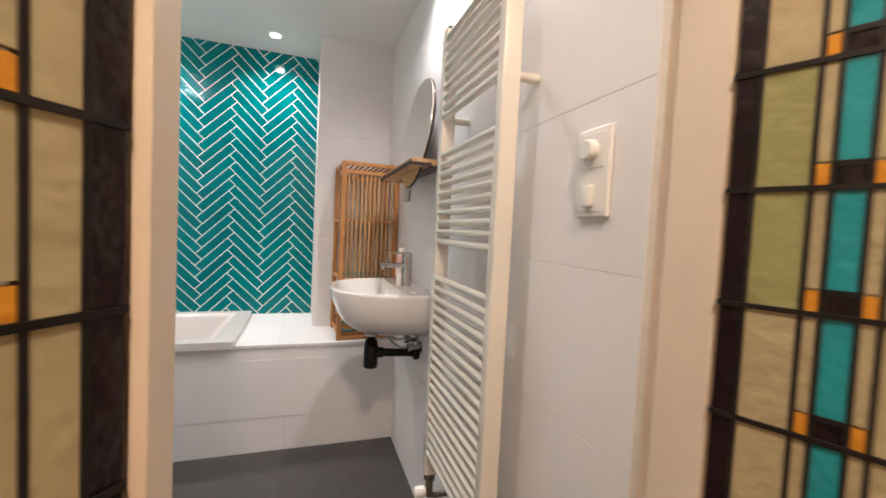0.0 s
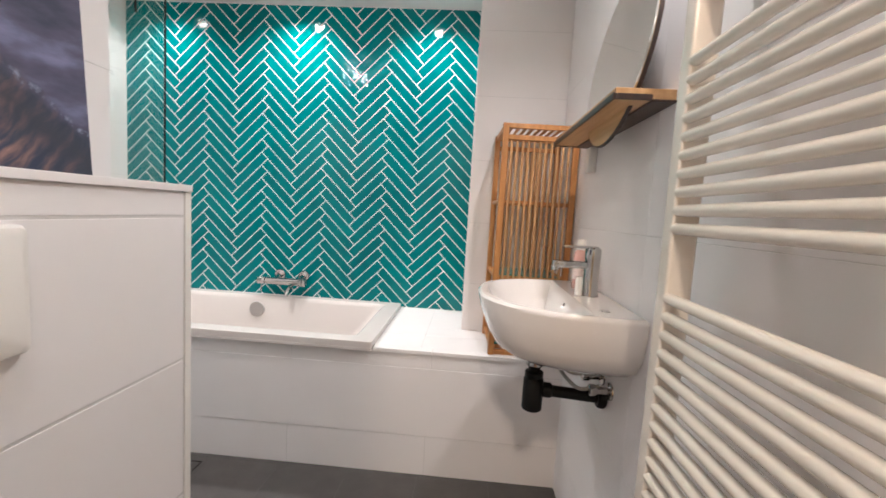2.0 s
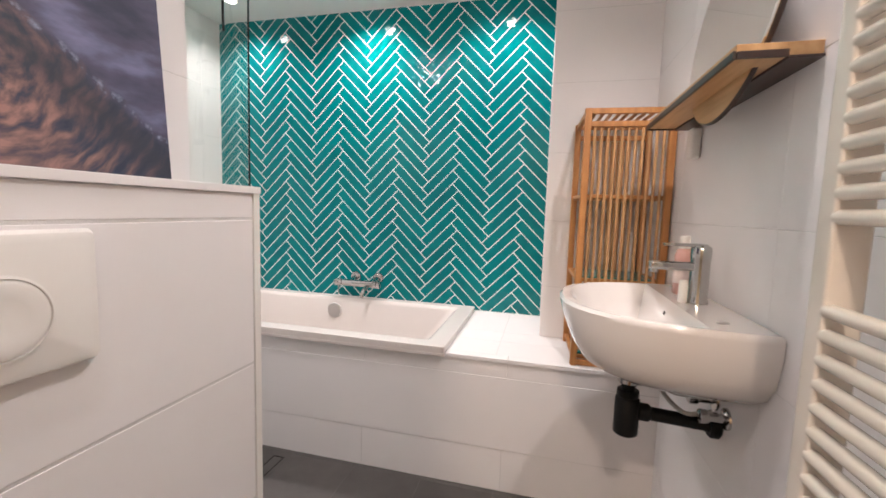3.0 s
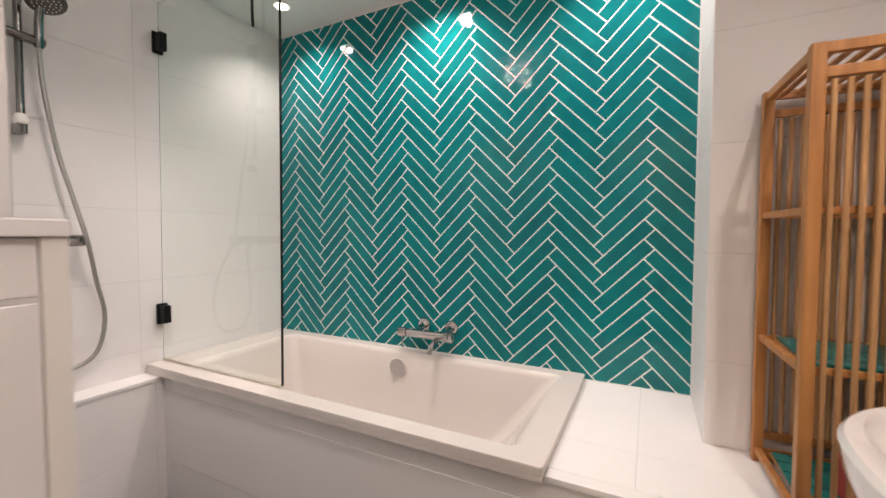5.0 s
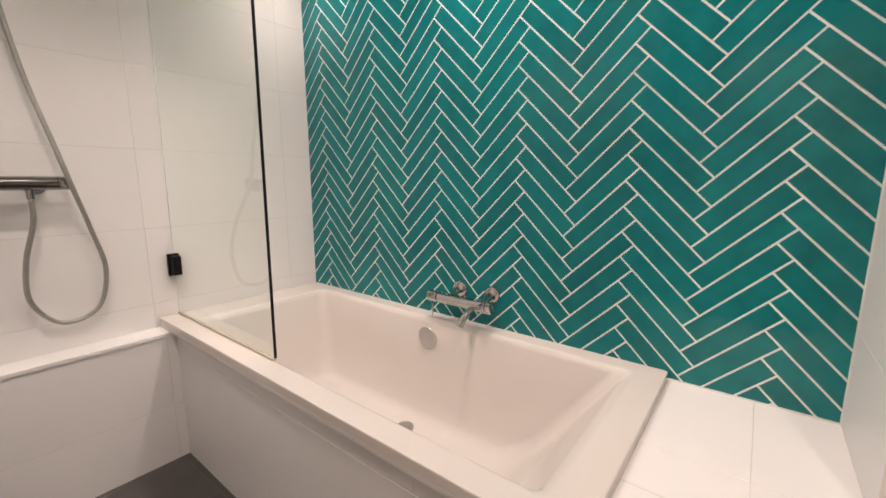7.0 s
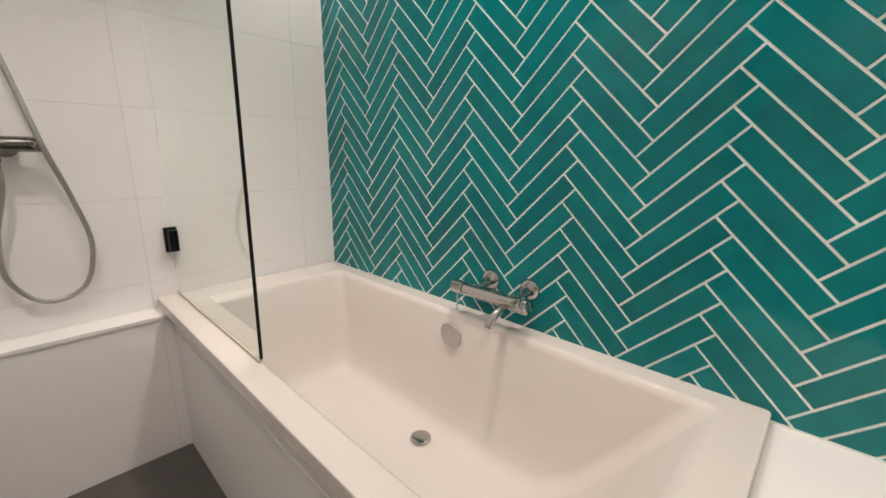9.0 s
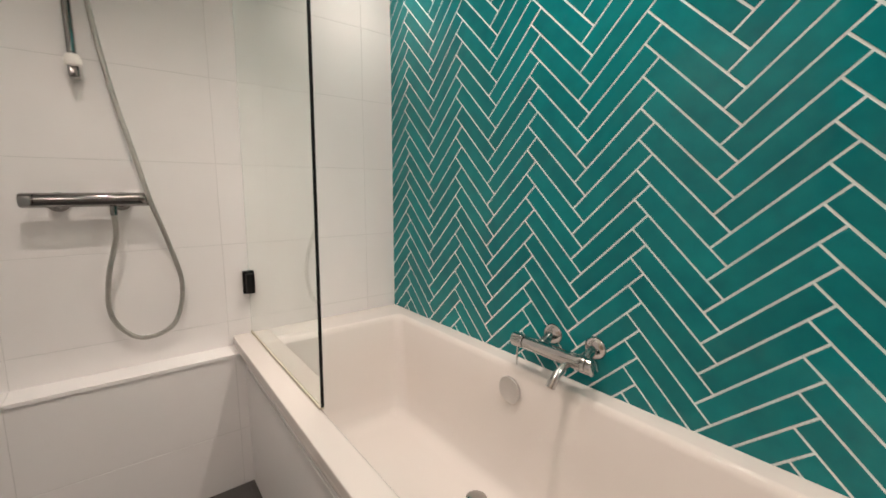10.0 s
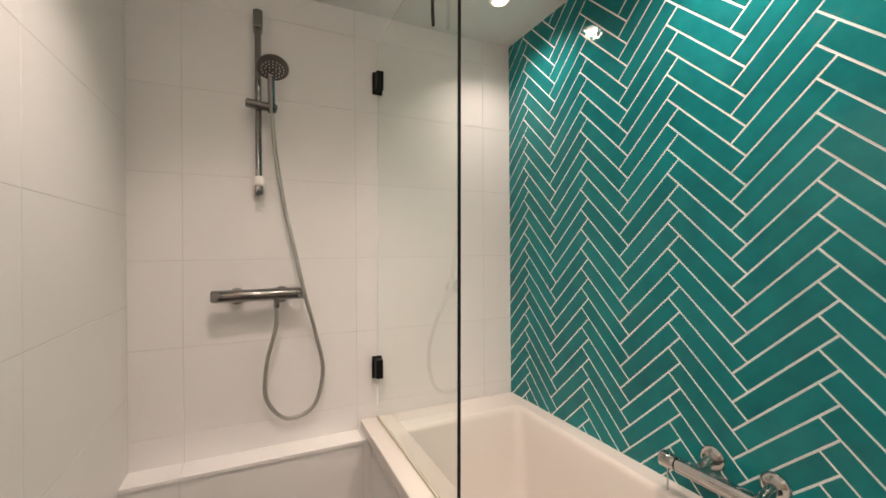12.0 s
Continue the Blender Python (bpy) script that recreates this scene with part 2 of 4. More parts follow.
wall_shower = structure("wall_shower", box(-0.12, -1.62, 0, -T, 0.12, CEIL), M_GROUT, "white tiled wall behind the shower")
wall_pilaster = structure("wall_pilaster", box(TEAL_R + T, PIL + T, 0.3, RIGHT + 0.0, 0.12, CEIL), M_GROUT, "white tiled projecting wall beside the bath niche")
wall_basin = structure("wall_basin", box(RIGHT + T, -2.400, 0, 2.66, 0.12, CEIL), M_GROUT, "white tiled wall behind the basin and radiator")
wall_shower_back = structure("wall_shower_back", box(0.0, -1.62, 0, PIER - T, BACK - T, CEIL), M_GROUT, "white tiled short wall closing the shower")
wall_toilet = structure("wall_toilet", box(1.15, FRONT, 0, PIER - T, -1.62, CEIL), M_GROUT, "white wall behind the cistern casing")
ledge = structure("ledge_wall", box(-T, BACK, 0, 0.1 - T, STEP, 0.52), M_GROUT, "low tiled ledge along the shower wall")
wall_step = structure("wall_step", box(0.0, STEP + T, 0, RIGHT, -0.68, 0.53), M_GROUT, "white tiled bath front")
deck = structure("deck", box(1.66, -0.68, 0.3, RIGHT, 0.0, DECK - T), M_GROUT, "white tiled bath deck")
casing = structure("cistern_casing", box(PIER, FRONT, 0, BOX - T, BOX_END, 1.133 - T), M_GROUT, "white tiled half height cistern casing")
wall_door = structure("wall_door", box(1.0, -2.50, 0, 1.84, FRONT, CEIL + 0.05), M_PLASTER, "white wall beside the door")
structure("wall_door_head", box(1.84, -2.50, 2.12, 2.66, FRONT, CEIL + 0.05), M_PLASTER, "white wall over the door")
structure("hall_wall_left", box(0.7, -4.5, 0, 0.8, -2.5, 2.5), M_HALL)
structure("hall_wall_far", box(0.7, -4.6, 0, 3.7, -4.5, 2.5), M_HALL)
structure("hall_wall_right", box(3.6, -4.5, 0, 3.7, -2.5, 2.5), M_HALL)
structure("hall_wall_front", box(2.66, -2.50, 0, 3.6, FRONT, 2.5), M_HALL)
structure("hall_wall_corner", box(0.8, -2.50, 0, 1.0, FRONT, 2.5), M_HALL)

# ---- door frame and leaves ----
frame_bm = box(1.886, -2.506, 0, 1.899, -2.440, 2.09, 0.002)
box(1.84, -2.440, 0, 1.893, FRONT + 0.008, 2.12, 0.003, into=frame_bm)
box(2.495, -2.508, 0, 2.53, -2.424, 2.09, 0.004, into=frame_bm)
box(2.506, -2.424, 0, 2.53, -2.4005, 2.12, 0.001, into=frame_bm)
box(1.886, -2.506, 2.09, 2.51, -2.426, 2.12, 0.003, into=frame_bm)
tagged(part("trim_door_frame", frame_bm, M_CREAM, None, "cream painted wooden door frame"), kind="structure")


def pane_material(name, colour):
    m = glass(name, colour, 0.25, 0.4)
    b = m.node_tree.nodes["Principled BSDF"]
    b.inputs["Transmission Weight"].default_value = 0.25
    return m


P_BEIGE, P_TEAL, P_ORANGE, P_DARK, P_OLIVE = (pane_material(n, c) for n, c in (
    ("beige_glass", (0.54, 0.45, 0.27)), ("teal_glass", (0.03, 0.34, 0.40)), ("amber_glass", (0.80, 0.34, 0.03)),
    ("black_glass", (0.012, 0.005, 0.010)), ("olive_glass", (0.38, 0.36, 0.16))))


def leaf(name, at, turn, mirrored, label):
    """A door leaf with leaded glass; its free edge at x = 0, it runs to +x; closed plane at y = 0."""
    s = -1 if mirrored else 1
    door = thing(name, at, label, "door", turn=turn)
    W, Z = 0.62, 2.03

    def bx(x0, y0, z0, x1, y1, z1, bevel=0.0, into=None):
        return box(min(s * x0, s * x1), y0, z0, max(s * x0, s * x1), y1, z1, bevel, into=into)
    fr = bx(W - 0.08, -0.02, 0.01, W, 0.02, Z, 0.003)
    bx(0.0, -0.02, 0.01, W - 0.08, 0.02, 0.25, 0.003, into=fr)
    bx(0.0, -0.02, Z - 0.1, W - 0.08, 0.02, Z, 0.003, into=fr)
    part("door_frame", fr, M_CREAM, door, "cream painted frame")
    if mirrored:
        cols = [(0.001, 0.026, "d"), (0.030, 0.060, "b"), (0.064, 0.076, "n"), (0.080, 0.104, "t"), (0.108, 0.120, "n")]
    else:
        cols = [(0.003, 0.025, "d"), (0.029, 0.076, "b"), (0.080, 0.092, "n"), (0.096, 0.120, "t"), (0.124, 0.136, "n")]
    x = cols[-1][1] + 0.004
    while x < W - 0.2:
        cols += [(x, x + 0.047, "b"), (x + 0.051, x + 0.063, "n"), (x + 0.067, x + 0.091, "t"), (x + 0.095, x + 0.107, "n")]
        x += 0.111
    cols.append((x, W - 0.082, "b"))
    rows, z = [], 0.275
    pitch = 0.1345
    while z < Z - 0.1 - 0.01:
        rows.append((z, min(z + pitch, Z - 0.1)))
        z += pitch
    lead = bmesh.new()
    for i, (z0, z1) in enumerate(rows):
        for x0, x1, kind in cols:
            if kind == "t":
                part("dark_pane", bx(x0, -0.003, z0 + 0.003, x1, 0.003, z0 + 0.022), P_DARK, door)
                part("teal_pane", bx(x0, -0.003, z0 + 0.028, x1, 0.003, z1 - 0.003), P_TEAL, door)
                bx(x0 - 0.003, -0.005, z0 + 0.022, x1 + 0.003, 0.005, z0 + 0.028, into=lead)
            elif kind == "n":
                part("amber_pane", bx(x0, -0.003, z0 + 0.003, x1, 0.003, z0 + 0.025), P_ORANGE, door)
                part("narrow_pane", bx(x0, -0.003, z0 + 0.028, x1, 0.003, z1 - 0.003), P_BEIGE, door)
            else:
                mat = P_DARK if kind == "d" else (P_OLIVE if (i in (6, 7) and x0 < 0.05 and not mirrored) else P_BEIGE)
                part("pane", bx(x0, -0.003, z0 + 0.003, x1, 0.003, z1 - 0.003), mat, door)
        bx(0.0, -0.006, z0 - 0.003, W - 0.08, 0.006, z0 + 0.003, into=lead)
    for x0, x1, kind in cols:
        bx(x1 - 0.0005, -0.005, 0.25, x1 + 0.0045, 0.005, Z - 0.1, into=lead)
    part("lead_came", lead, M_LEAD, door, "dark lead cames")
    return door


leaf("door_left", (1.884, -2.511, 0.0), 56, True, "open cream door leaf with yellow and teal leaded glass")
leaf("door_right", (2.495, -2.511, 0.0), -66, False, "open cream door leaf with teal and amber leaded glass")

# ---- cistern casing trim, flush plate, poster ----
trim = box(PIER, FRONT, 1.133, BOX + 0.006, BOX_END + 0.004, 1.147, 0.0015)
tagged(part("trim_casing_top", trim, M_TILE, None, "white tile cap of the cistern casing"), kind="structure")
tagged(part("trim_casing_edge", box(BOX - T, BOX_END - 0.014, 0, BOX + 0.003, BOX_END + 0.004, 1.133, 0.0015), M_PLASTIC, None, "white corner trim of the casing"), kind="structure")

plate = thing("flush_plate", (BOX + 0.001, -1.985, 0.99), "white plastic dual flush plate on the cistern casing", "flush plate")
body = loft([[(x, y, z) for y, z, _ in ((p[0], p[1], 0) for p in round_rect(-0.123 + i, -0.085 + i, 0.123 - i, 0.085 - i, 0, 0.008, 4))] for x, i in ((0, 0.0), (0.008, 0.0), (0.016, 0.004), (0.019, 0.012))], cap_first=True)
part("plate", body, M_PLASTIC, plate, smooth=True)
part("button_ring", turned([(0.048, 0.018), (0.048, 0.0215), (0.045, 0.0225), (0.044, 0.020)], (0, 0.021, -0.010), "x", 40), M_PLASTIC, plate, "round white flush button ring", True)
part("button", turned([(0.043, 0.018), (0.043, 0.022), (0.038, 0.024), (0.024, 0.021), (0.010, 0.0205)], (0, 0.021, -0.010), "x", 40), M_PLASTIC, plate, "round dished flush button", True)


def sea_paint():
    """Painted sea: violet spray above a slanting crest, curved dark and dusky pink strokes under it."""
    m = bpy.data.materials.new("sea_print")
    m.use_nodes = True
    nt = m.node_tree
    link, add = nt.links.new, nt.nodes.new
    b = nt.nodes["Principled BSDF"]
    b.inputs["Roughness"].default_value = 0.6
    tc = add("ShaderNodeTexCoord")

    def maths(op, x, y, z=None):
        n = add("ShaderNodeMath")
        n.operation = op
        for k, v in enumerate((x, y, z)):
            if v is None:
                continue
            if isinstance(v, (int, float)):
                n.inputs[k].default_value = v
            else:
                link(v, n.inputs[k])
        return n.outputs[0]

    def noise(scale, detail, stretch=(1, 1, 1), turn=0.0, rough=0.55):
        mp, n = add("ShaderNodeMapping"), add("ShaderNodeTexNoise")
        mp.inputs["Rotation"].default_value = (radians(turn), 0, 0)
        mp.inputs["Scale"].default_value = stretch
        link(tc.outputs["Object"], mp.inputs["Vector"])
        link(mp.outputs[0], n.inputs["Vector"])
        n.inputs["Scale"].default_value, n.inputs["Detail"].default_value, n.inputs["Roughness"].default_value = scale, detail, rough
        return n.outputs["Fac"]

    def ramp(fac, stops):
        r = add("ShaderNodeValToRGB")
        e = r.color_ramp.elements
        while len(e) < len(stops):
            e.new(0.5)
        for x, (at, colour) in zip(e, stops):
            x.position, x.color = at, (*colour, 1)
        link(fac, r.inputs["Fac"])
        return r.outputs["Color"]

    sep = add("ShaderNodeSeparateXYZ")
    link(tc.outputs["Object"], sep.inputs[0])
    y, z = sep.outputs["Y"], sep.outputs["Z"]
    crest = maths("ADD", maths("MULTIPLY_ADD", y, CREST_SLOPE, z), -CREST_AT)
    crest = maths("ADD", crest, maths("MULTIPLY_ADD", noise(20, 6), 0.05, -0.025))
    # strokes are arcs round a point in the spray
    dy, dz = maths("SUBTRACT", y, -0.30), maths("SUBTRACT", z, 0.20)
    reach = maths("SQRT", maths("ADD", maths("MULTIPLY", dy, dy), maths("MULTIPLY", dz, dz)), None)
    bend = maths("MULTIPLY_ADD", noise(6, 3), 0.09, reach)
    round_ = maths("ARCTAN2", dz, dy)
    polar, grain = add("ShaderNodeCombineXYZ"), add("ShaderNodeTexNoise")
    link(maths("MULTIPLY", bend, 58.0), polar.inputs[0])
    link(maths("MULTIPLY", round_, 3.2), polar.inputs[1])
    link(polar.outputs[0], grain.inputs["Vector"])
    grain.inputs["Scale"].default_value, grain.inputs["Detail"].default_value, grain.inputs["Roughness"].default_value = 1.0, 5, 0.5
    stroke = maths("MULTIPLY_ADD", maths("SUBTRACT", grain.outputs["Fac"], 0.5), 1.9, 0.5)
    stroke = maths("MULTIPLY_ADD", maths("SUBTRACT", noise(11, 8), 0.5), 0.35, stroke)
    tint = maths("MINIMUM", maths("MULTIPLY", y, -1.5), 0.36)
    stroke = maths("ADD", stroke, maths("SUBTRACT", tint, 0.20))
    water = ramp(stroke, [(0.20, (0.020, 0.030, 0.065)), (0.42, (0.048, 0.050, 0.080)), (0.62, (0.135, 0.090, 0.095)), (0.95, (0.34, 0.185, 0.160))])
    spray = ramp(noise(13, 9, (1, 0.55, 1.4), 34, 0.5), [(0.34, (0.042, 0.045, 0.080)), (0.50, (0.085, 0.083, 0.140)), (0.68, (0.19, 0.19, 0.32))])
    side = add("ShaderNodeMapRange")
    side.inputs["From Min"].default_value, side.inputs["From Max"].default_value = -0.012, 0.02
    link(crest, side.inputs["Value"])
    mix = add("ShaderNodeMix")
    mix.data_type = "RGBA"
    link(side.outputs[0], mix.inputs["Factor"])
    link(water, mix.inputs["A"])
    link(spray, mix.inputs["B"])
    # dark trough under the crest, pale foam flecks on it
    dark = add("ShaderNodeMix")
    dark.data_type = "RGBA"
    trough = add("ShaderNodeMapRange")
    trough.inputs["From Min"].default_value, trough.inputs["From Max"].default_value = 0.085, 0.0
    link(maths("ABSOLUTE", maths("ADD", crest, 0.045), None), trough.inputs["Value"])
    link(maths("MULTIPLY", trough.outputs[0], 0.85), dark.inputs["Factor"])
    link(mix.outputs["Result"], dark.inputs["A"])
    dark.inputs["B"].default_value = (0.030, 0.033, 0.050, 1)
    foam = add("ShaderNodeMix")
    foam.data_type = "RGBA"
    line = add("ShaderNodeMapRange")
    line.inputs["From Min"].default_value, line.inputs["From Max"].default_value = 0.010, 0.0
    link(maths("ABSOLUTE", maths("ADD", crest, -0.006), None), line.inputs["Value"])
    fleck = add("ShaderNodeMapRange")
    fleck.inputs["From Min"].default_value, fleck.inputs["From Max"].default_value = 0.50, 0.68
    link(noise(60, 4), fleck.inputs["Value"])
    link(maths("MULTIPLY", line.outputs[0], fleck.outputs[0]), foam.inputs["Factor"])
    link(dark.outputs["Result"], foam.inputs["A"])
    foam.inputs["B"].default_value = (0.26, 0.29, 0.40, 1)
    link(foam.outputs["Result"], b.inputs["Base Color"])
    return m


CREST_SLOPE, CREST_AT = 0.75, 0.070                 # the crest falls to the near edge of the print
poster = thing("wall_picture", (PIER + 0.002, -1.572, 1.147), "unframed print of a dusky stormy sea leaning askew on the casing", "picture")
poster.matrix_basis = pose(PIER + 0.002, -1.572, 1.149, 3.6, 0, 0)
part("print", box(0.0, -0.72, 0.0, 0.018, 0.0, 0.86, 0.001), sea_paint(), poster)

# ---- bath ----
bath = thing("bathtub", (0, 0, 0), "white acrylic built-in bathtub with sloping backrest", "bathtub")
g = 0.003
loops = [round_rect(g, -0.738, 1.70, -g, DECK, 0.012), round_rect(g, -0.738, 1.70, -g, DECK + 0.002, 0.012), round_rect(g, -0.738, 1.70, -g, RIM - 0.006, 0.012), round_rect(g, -0.738, 1.70, -g, RIM - 0.004, 0.012), round_rect(g + 0.001, -0.737, 1.699, -g - 0.001, RIM - 0.001, 0.012), round_rect(g + 0.004, -0.734, 1.696, -g - 0.003, RIM, 0.012), round_rect(g + 0.007, -0.731, 1.693, -g - 0.006, RIM, 0.012), round_rect(0.150, -0.677, 1.630, -0.061, RIM + 0.0004, 0.03),
         round_rect(0.155, -0.672, 1.625, -0.066, RIM + 0.0005, 0.03), round_rect(0.165, -0.664, 1.612, -0.074, RIM - 0.005, 0.035), round_rect(0.175, -0.657, 1.595, -0.080, RIM - 0.022, 0.04),
         round_rect(0.205, -0.640, 1.50, -0.095, 0.42, 0.05), round_rect(0.240, -0.615, 1.38, -0.118, 0.26, 0.06), round_rect(0.262, -0.600, 1.30, -0.132, 0.20, 0.07),
         round_rect(0.285, -0.580, 1.25, -0.150, 0.178, 0.07), round_rect(0.33, -0.54, 1.18, -0.19, 0.172, 0.06)]
part("tub", loft(loops), M_ACRYLIC, bath, smooth=True)
part("skirt", box(g, -0.738, 0.532, 1.699, -0.7165, DECK, 0.002), M_ACRYLIC, bath, "lower lip of the rim")
part("overflow_cover", turned([(0.041, 0.004), (0.044, 0.000), (0.044, -0.005), (0.042, -0.007), (0.012, -0.0072)], (0.866, -0.092, 0.498), "y", 32), M_SATIN, bath, "round chrome overflow cover", True)
part("drain_cover", turned([(0.032, -0.004), (0.035, 0.000), (0.033, 0.007), (0.022, 0.011), (0.008, 0.0115)], (0.869, -0.235, 0.176), "z", 32), M_CHROME, bath, "round chrome drain plug", True)

# ---- bath mixer ----
mixer = thing("bath_mixer_tap", (0.0, 0.0, 0.0), "chrome bar bath mixer with round handles on the teal tiles", "tap")
for dx in (0.959, 1.105):
    part("wall_flange", turned([(0.034, 0.001), (0.034, -0.006), (0.026, -0.016), (0.017, -0.020)], (dx, 0, 0.693), "y", 28), M_CHROME, mixer, "round chrome wall flange", True)
    part("union", rod((dx, -0.012, 0.693), (dx, -0.062, 0.672), 0.014, 16), M_CHROME, mixer, "", True)
part("bar", turned([(0.018, 0.0), (0.021, 0.004), (0.021, 0.19), (0.023, 0.194), (0.023, 0.205)], (0.905, -0.07, 0.665), "x", 28), M_CHROME, mixer, "", True)
part("left_handle", turned([(0.018, 0.0), (0.022, 0.004), (0.022, 0.036), (0.019, 0.045)], (0.857, -0.07, 0.665), "x", 28), M_CHROME, mixer, "chrome diverter handle", True)
part("right_handle", turned([(0.024, 0.0), (0.024, 0.010), (0.020, 0.013), (0.024, 0.017), (0.024, 0.030), (0.019, 0.034)], (1.112, -0.07, 0.665), "x", 28), M_CHROME, mixer, "ribbed chrome handle", True)
part("spout", tube([(1.065, -0.07, 0.655), (1.065, -0.095, 0.644), (1.063, -0.125, 0.626), (1.060, -0.145, 0.598)], 0.013, 14), M_CHROME, mixer, "short curved chrome spout", True)
part("diverter_rod", rod((0.883, -0.08, 0.655), (0.888, -0.088, 0.590), 0.0028, 8), M_CHROME, mixer, "thin lift rod", True)

# ---- glass bath screen ----
screen = thing("bath_screen", (0, 0, 0), "frameless greenish glass bath screen with black hinges on the rim", "shower screen")
part("glass_panel", box(0.012, -0.670, RIM + 0.010, 0.745, -0.664, 2.118, 0.0008), M_SCREEN, screen, "clear greenish glass").visible_shadow = False
part("edge_strip", box(0.7455, -0.671, RIM + 0.010, 0.7495, -0.663, 2.118, 0.0006), M_BLACK, screen, "dark glass edge")
part("bottom_seal", box(0.012, -0.673, RIM + 0.002, 0.745, -0.661, RIM + 0.0095, 0.001), material("seal_rubber", (0.55, 0.50, 0.40), 0.4), screen, "translucent bottom seal")
for hz in (0.777, 1.950):
    hinge = part("hinge", box(0.001, -0.690, hz - 0.045, 0.013, -0.645, hz + 0.045, 0.002), M_BLACK, screen, "matte black wall hinge")
    part("hinge_plate", box(0.014, -0.684, hz - 0.038, 0.052, -0.651, hz + 0.038, 0.003), M_BLACK, hinge)

screen.matrix_basis = pose(0, -0.667, RIM, -0.5, 0, 0) @ pose(0, 0.667, -RIM)

hook = thing("hook_squeegee", (0.64, -0.672, 1.87), "thin black hook hung over the glass screen", "hook")
part("stem", tube([(0, -0.008, 0.0), (-0.002, -0.009, 0.06), (-0.004, -0.006, 0.18), (-0.005, -0.004, 0.235), (-0.005, 0.006, 0.254), (-0.005, 0.014, 0.240), (-0.005, 0.015, 0.21)], 0.005, 8), M_BLACK, hook, "", True)

# ---- shower ----
shower = thing("shower_set", (0, -1.109, 0), "chrome thermostatic shower with rail, hand shower and metal hose", "shower")
bar = turned([(0.018, -0.152), (0.0215, -0.147), (0.0215, -0.122), (0.0205, -0.121), (0.0215, -0.120), (0.0215, 0.120), (0.0205, 0.121), (0.0215, 0.122), (0.0215, 0.147), (0.018, 0.152)], (0.068, 0, 1.105), "y", 32)
part("thermostat_bar", bar, M_CHROME_DARK_REFLECT, shower, "round chrome thermostat bar", True)
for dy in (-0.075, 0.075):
    part("wall_flange", turned([(0.030, 0.0), (0.030, 0.008), (0.022, 0.016), (0.018, 0.050)], (0, dy, 1.098), "x", 24), M_CHROME_DARK_REFLECT, shower, "round chrome wall flange", True)
part("hose_outlet", rod((0.068, 0.055, 1.090), (0.068, 0.055, 1.055), 0.010, 14), M_CHROME_DARK_REFLECT, shower, "", True)
part("rail", rod((0.045, 0.0, 1.49), (0.045, 0.0, 2.13), 0.011, 18), M_CHROME_DARK_REFLECT, shower, "slim chrome riser rail", True)
part("rail_top_bracket", box(0.0, -0.016, 2.06, 0.062, 0.016, 2.125, 0.008, 3), M_CHROME_DARK_REFLECT, shower, "", True)
part("rail_bottom_bracket", box(0.0, -0.013, 1.463, 0.058, 0.013, 1.50, 0.006, 3), M_CHROME_DARK_REFLECT, shower, "", True)
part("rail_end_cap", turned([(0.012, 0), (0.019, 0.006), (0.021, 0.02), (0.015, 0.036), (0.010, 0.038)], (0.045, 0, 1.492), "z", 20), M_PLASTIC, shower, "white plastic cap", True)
part("slider", rod((0.062, -0.042, 1.785), (0.062, 0.062, 1.775), 0.016, 18), M_CHROME_DARK_REFLECT, shower, "chrome sliding holder", True)
hand_part = part("shower_handle", tube([(0.068, 0.044, 1.755), (0.072, 0.043, 1.80), (0.082, 0.042, 1.85), (0.110, 0.040, 1.895)], 0.0125, 16), M_CHROME_DARK_REFLECT, shower, "chrome shower handle", True)
face = turned([(0.030, 0.020), (0.048, 0.012), (0.054, 0.002), (0.053, -0.006), (0.047, -0.009), (0.01, -0.0095)], (0, 0, 0), "z", 36)
bmesh.ops.transform(face, matrix=pose(0.128, 0.045, 1.895, 0, -24, 0), verts=face.verts)
head = part("shower_head", face, material("dark_chrome", (0.10, 0.09, 0.085), 0.3, metal=0.8), shower, "round dark chrome shower head", True)
noz = bmesh.new()
for rr, cnt in ((0.012, 6), (0.024, 12), (0.036, 18)):
    for k in range(cnt):
        a = 2 * math.pi * k / cnt
        turned([(0.0022, -0.0085), (0.0016, -0.0115)], (rr * math.cos(a), rr * math.sin(a), 0), "z", 6, into=noz)
bmesh.ops.transform(noz, matrix=pose(0.128, 0.045, 1.895, 0, -24, 0), verts=noz.verts)
part("nozzles", noz, M_PLASTIC, head, "pale rubber nozzles")
part("hose", tube([(0.068, 0.055, 1.06), (0.060, 0.052, 0.98), (0.040, 0.022, 0.85), (0.030, 0.020, 0.72), (0.026, 0.088, 0.635), (0.028, 0.185, 0.665), (0.032, 0.220, 0.80), (0.042, 0.192, 0.95), (0.090, 0.150, 1.10), (0.075, 0.120, 1.25), (0.060, 0.085, 1.42), (0.060, 0.055, 1.62), (0.066, 0.044, 1.76)], 0.0075, 10, 10), M_HOSE, shower, "flexible metal shower hose", True)

# ---- basin ----
basin = thing("wash_basin", (RIGHT, -1.155, 0.0), "white ceramic wall-hung wash basin with rounded front", "basin")


def basin_loop(half, depth, z, power=2.6, back=0.0, n=36):
    """A D-shaped loop; x runs away from the wall to negative."""
    out = []
    for k in range(n):
        a = math.pi * k / (n - 1)
        c, s = math.cos(a), math.sin(a)
        out.append((-back - (depth - back) * abs(s) ** (2 / power), half * math.copysign(abs(c) ** (2 / power), c), z))
    return out


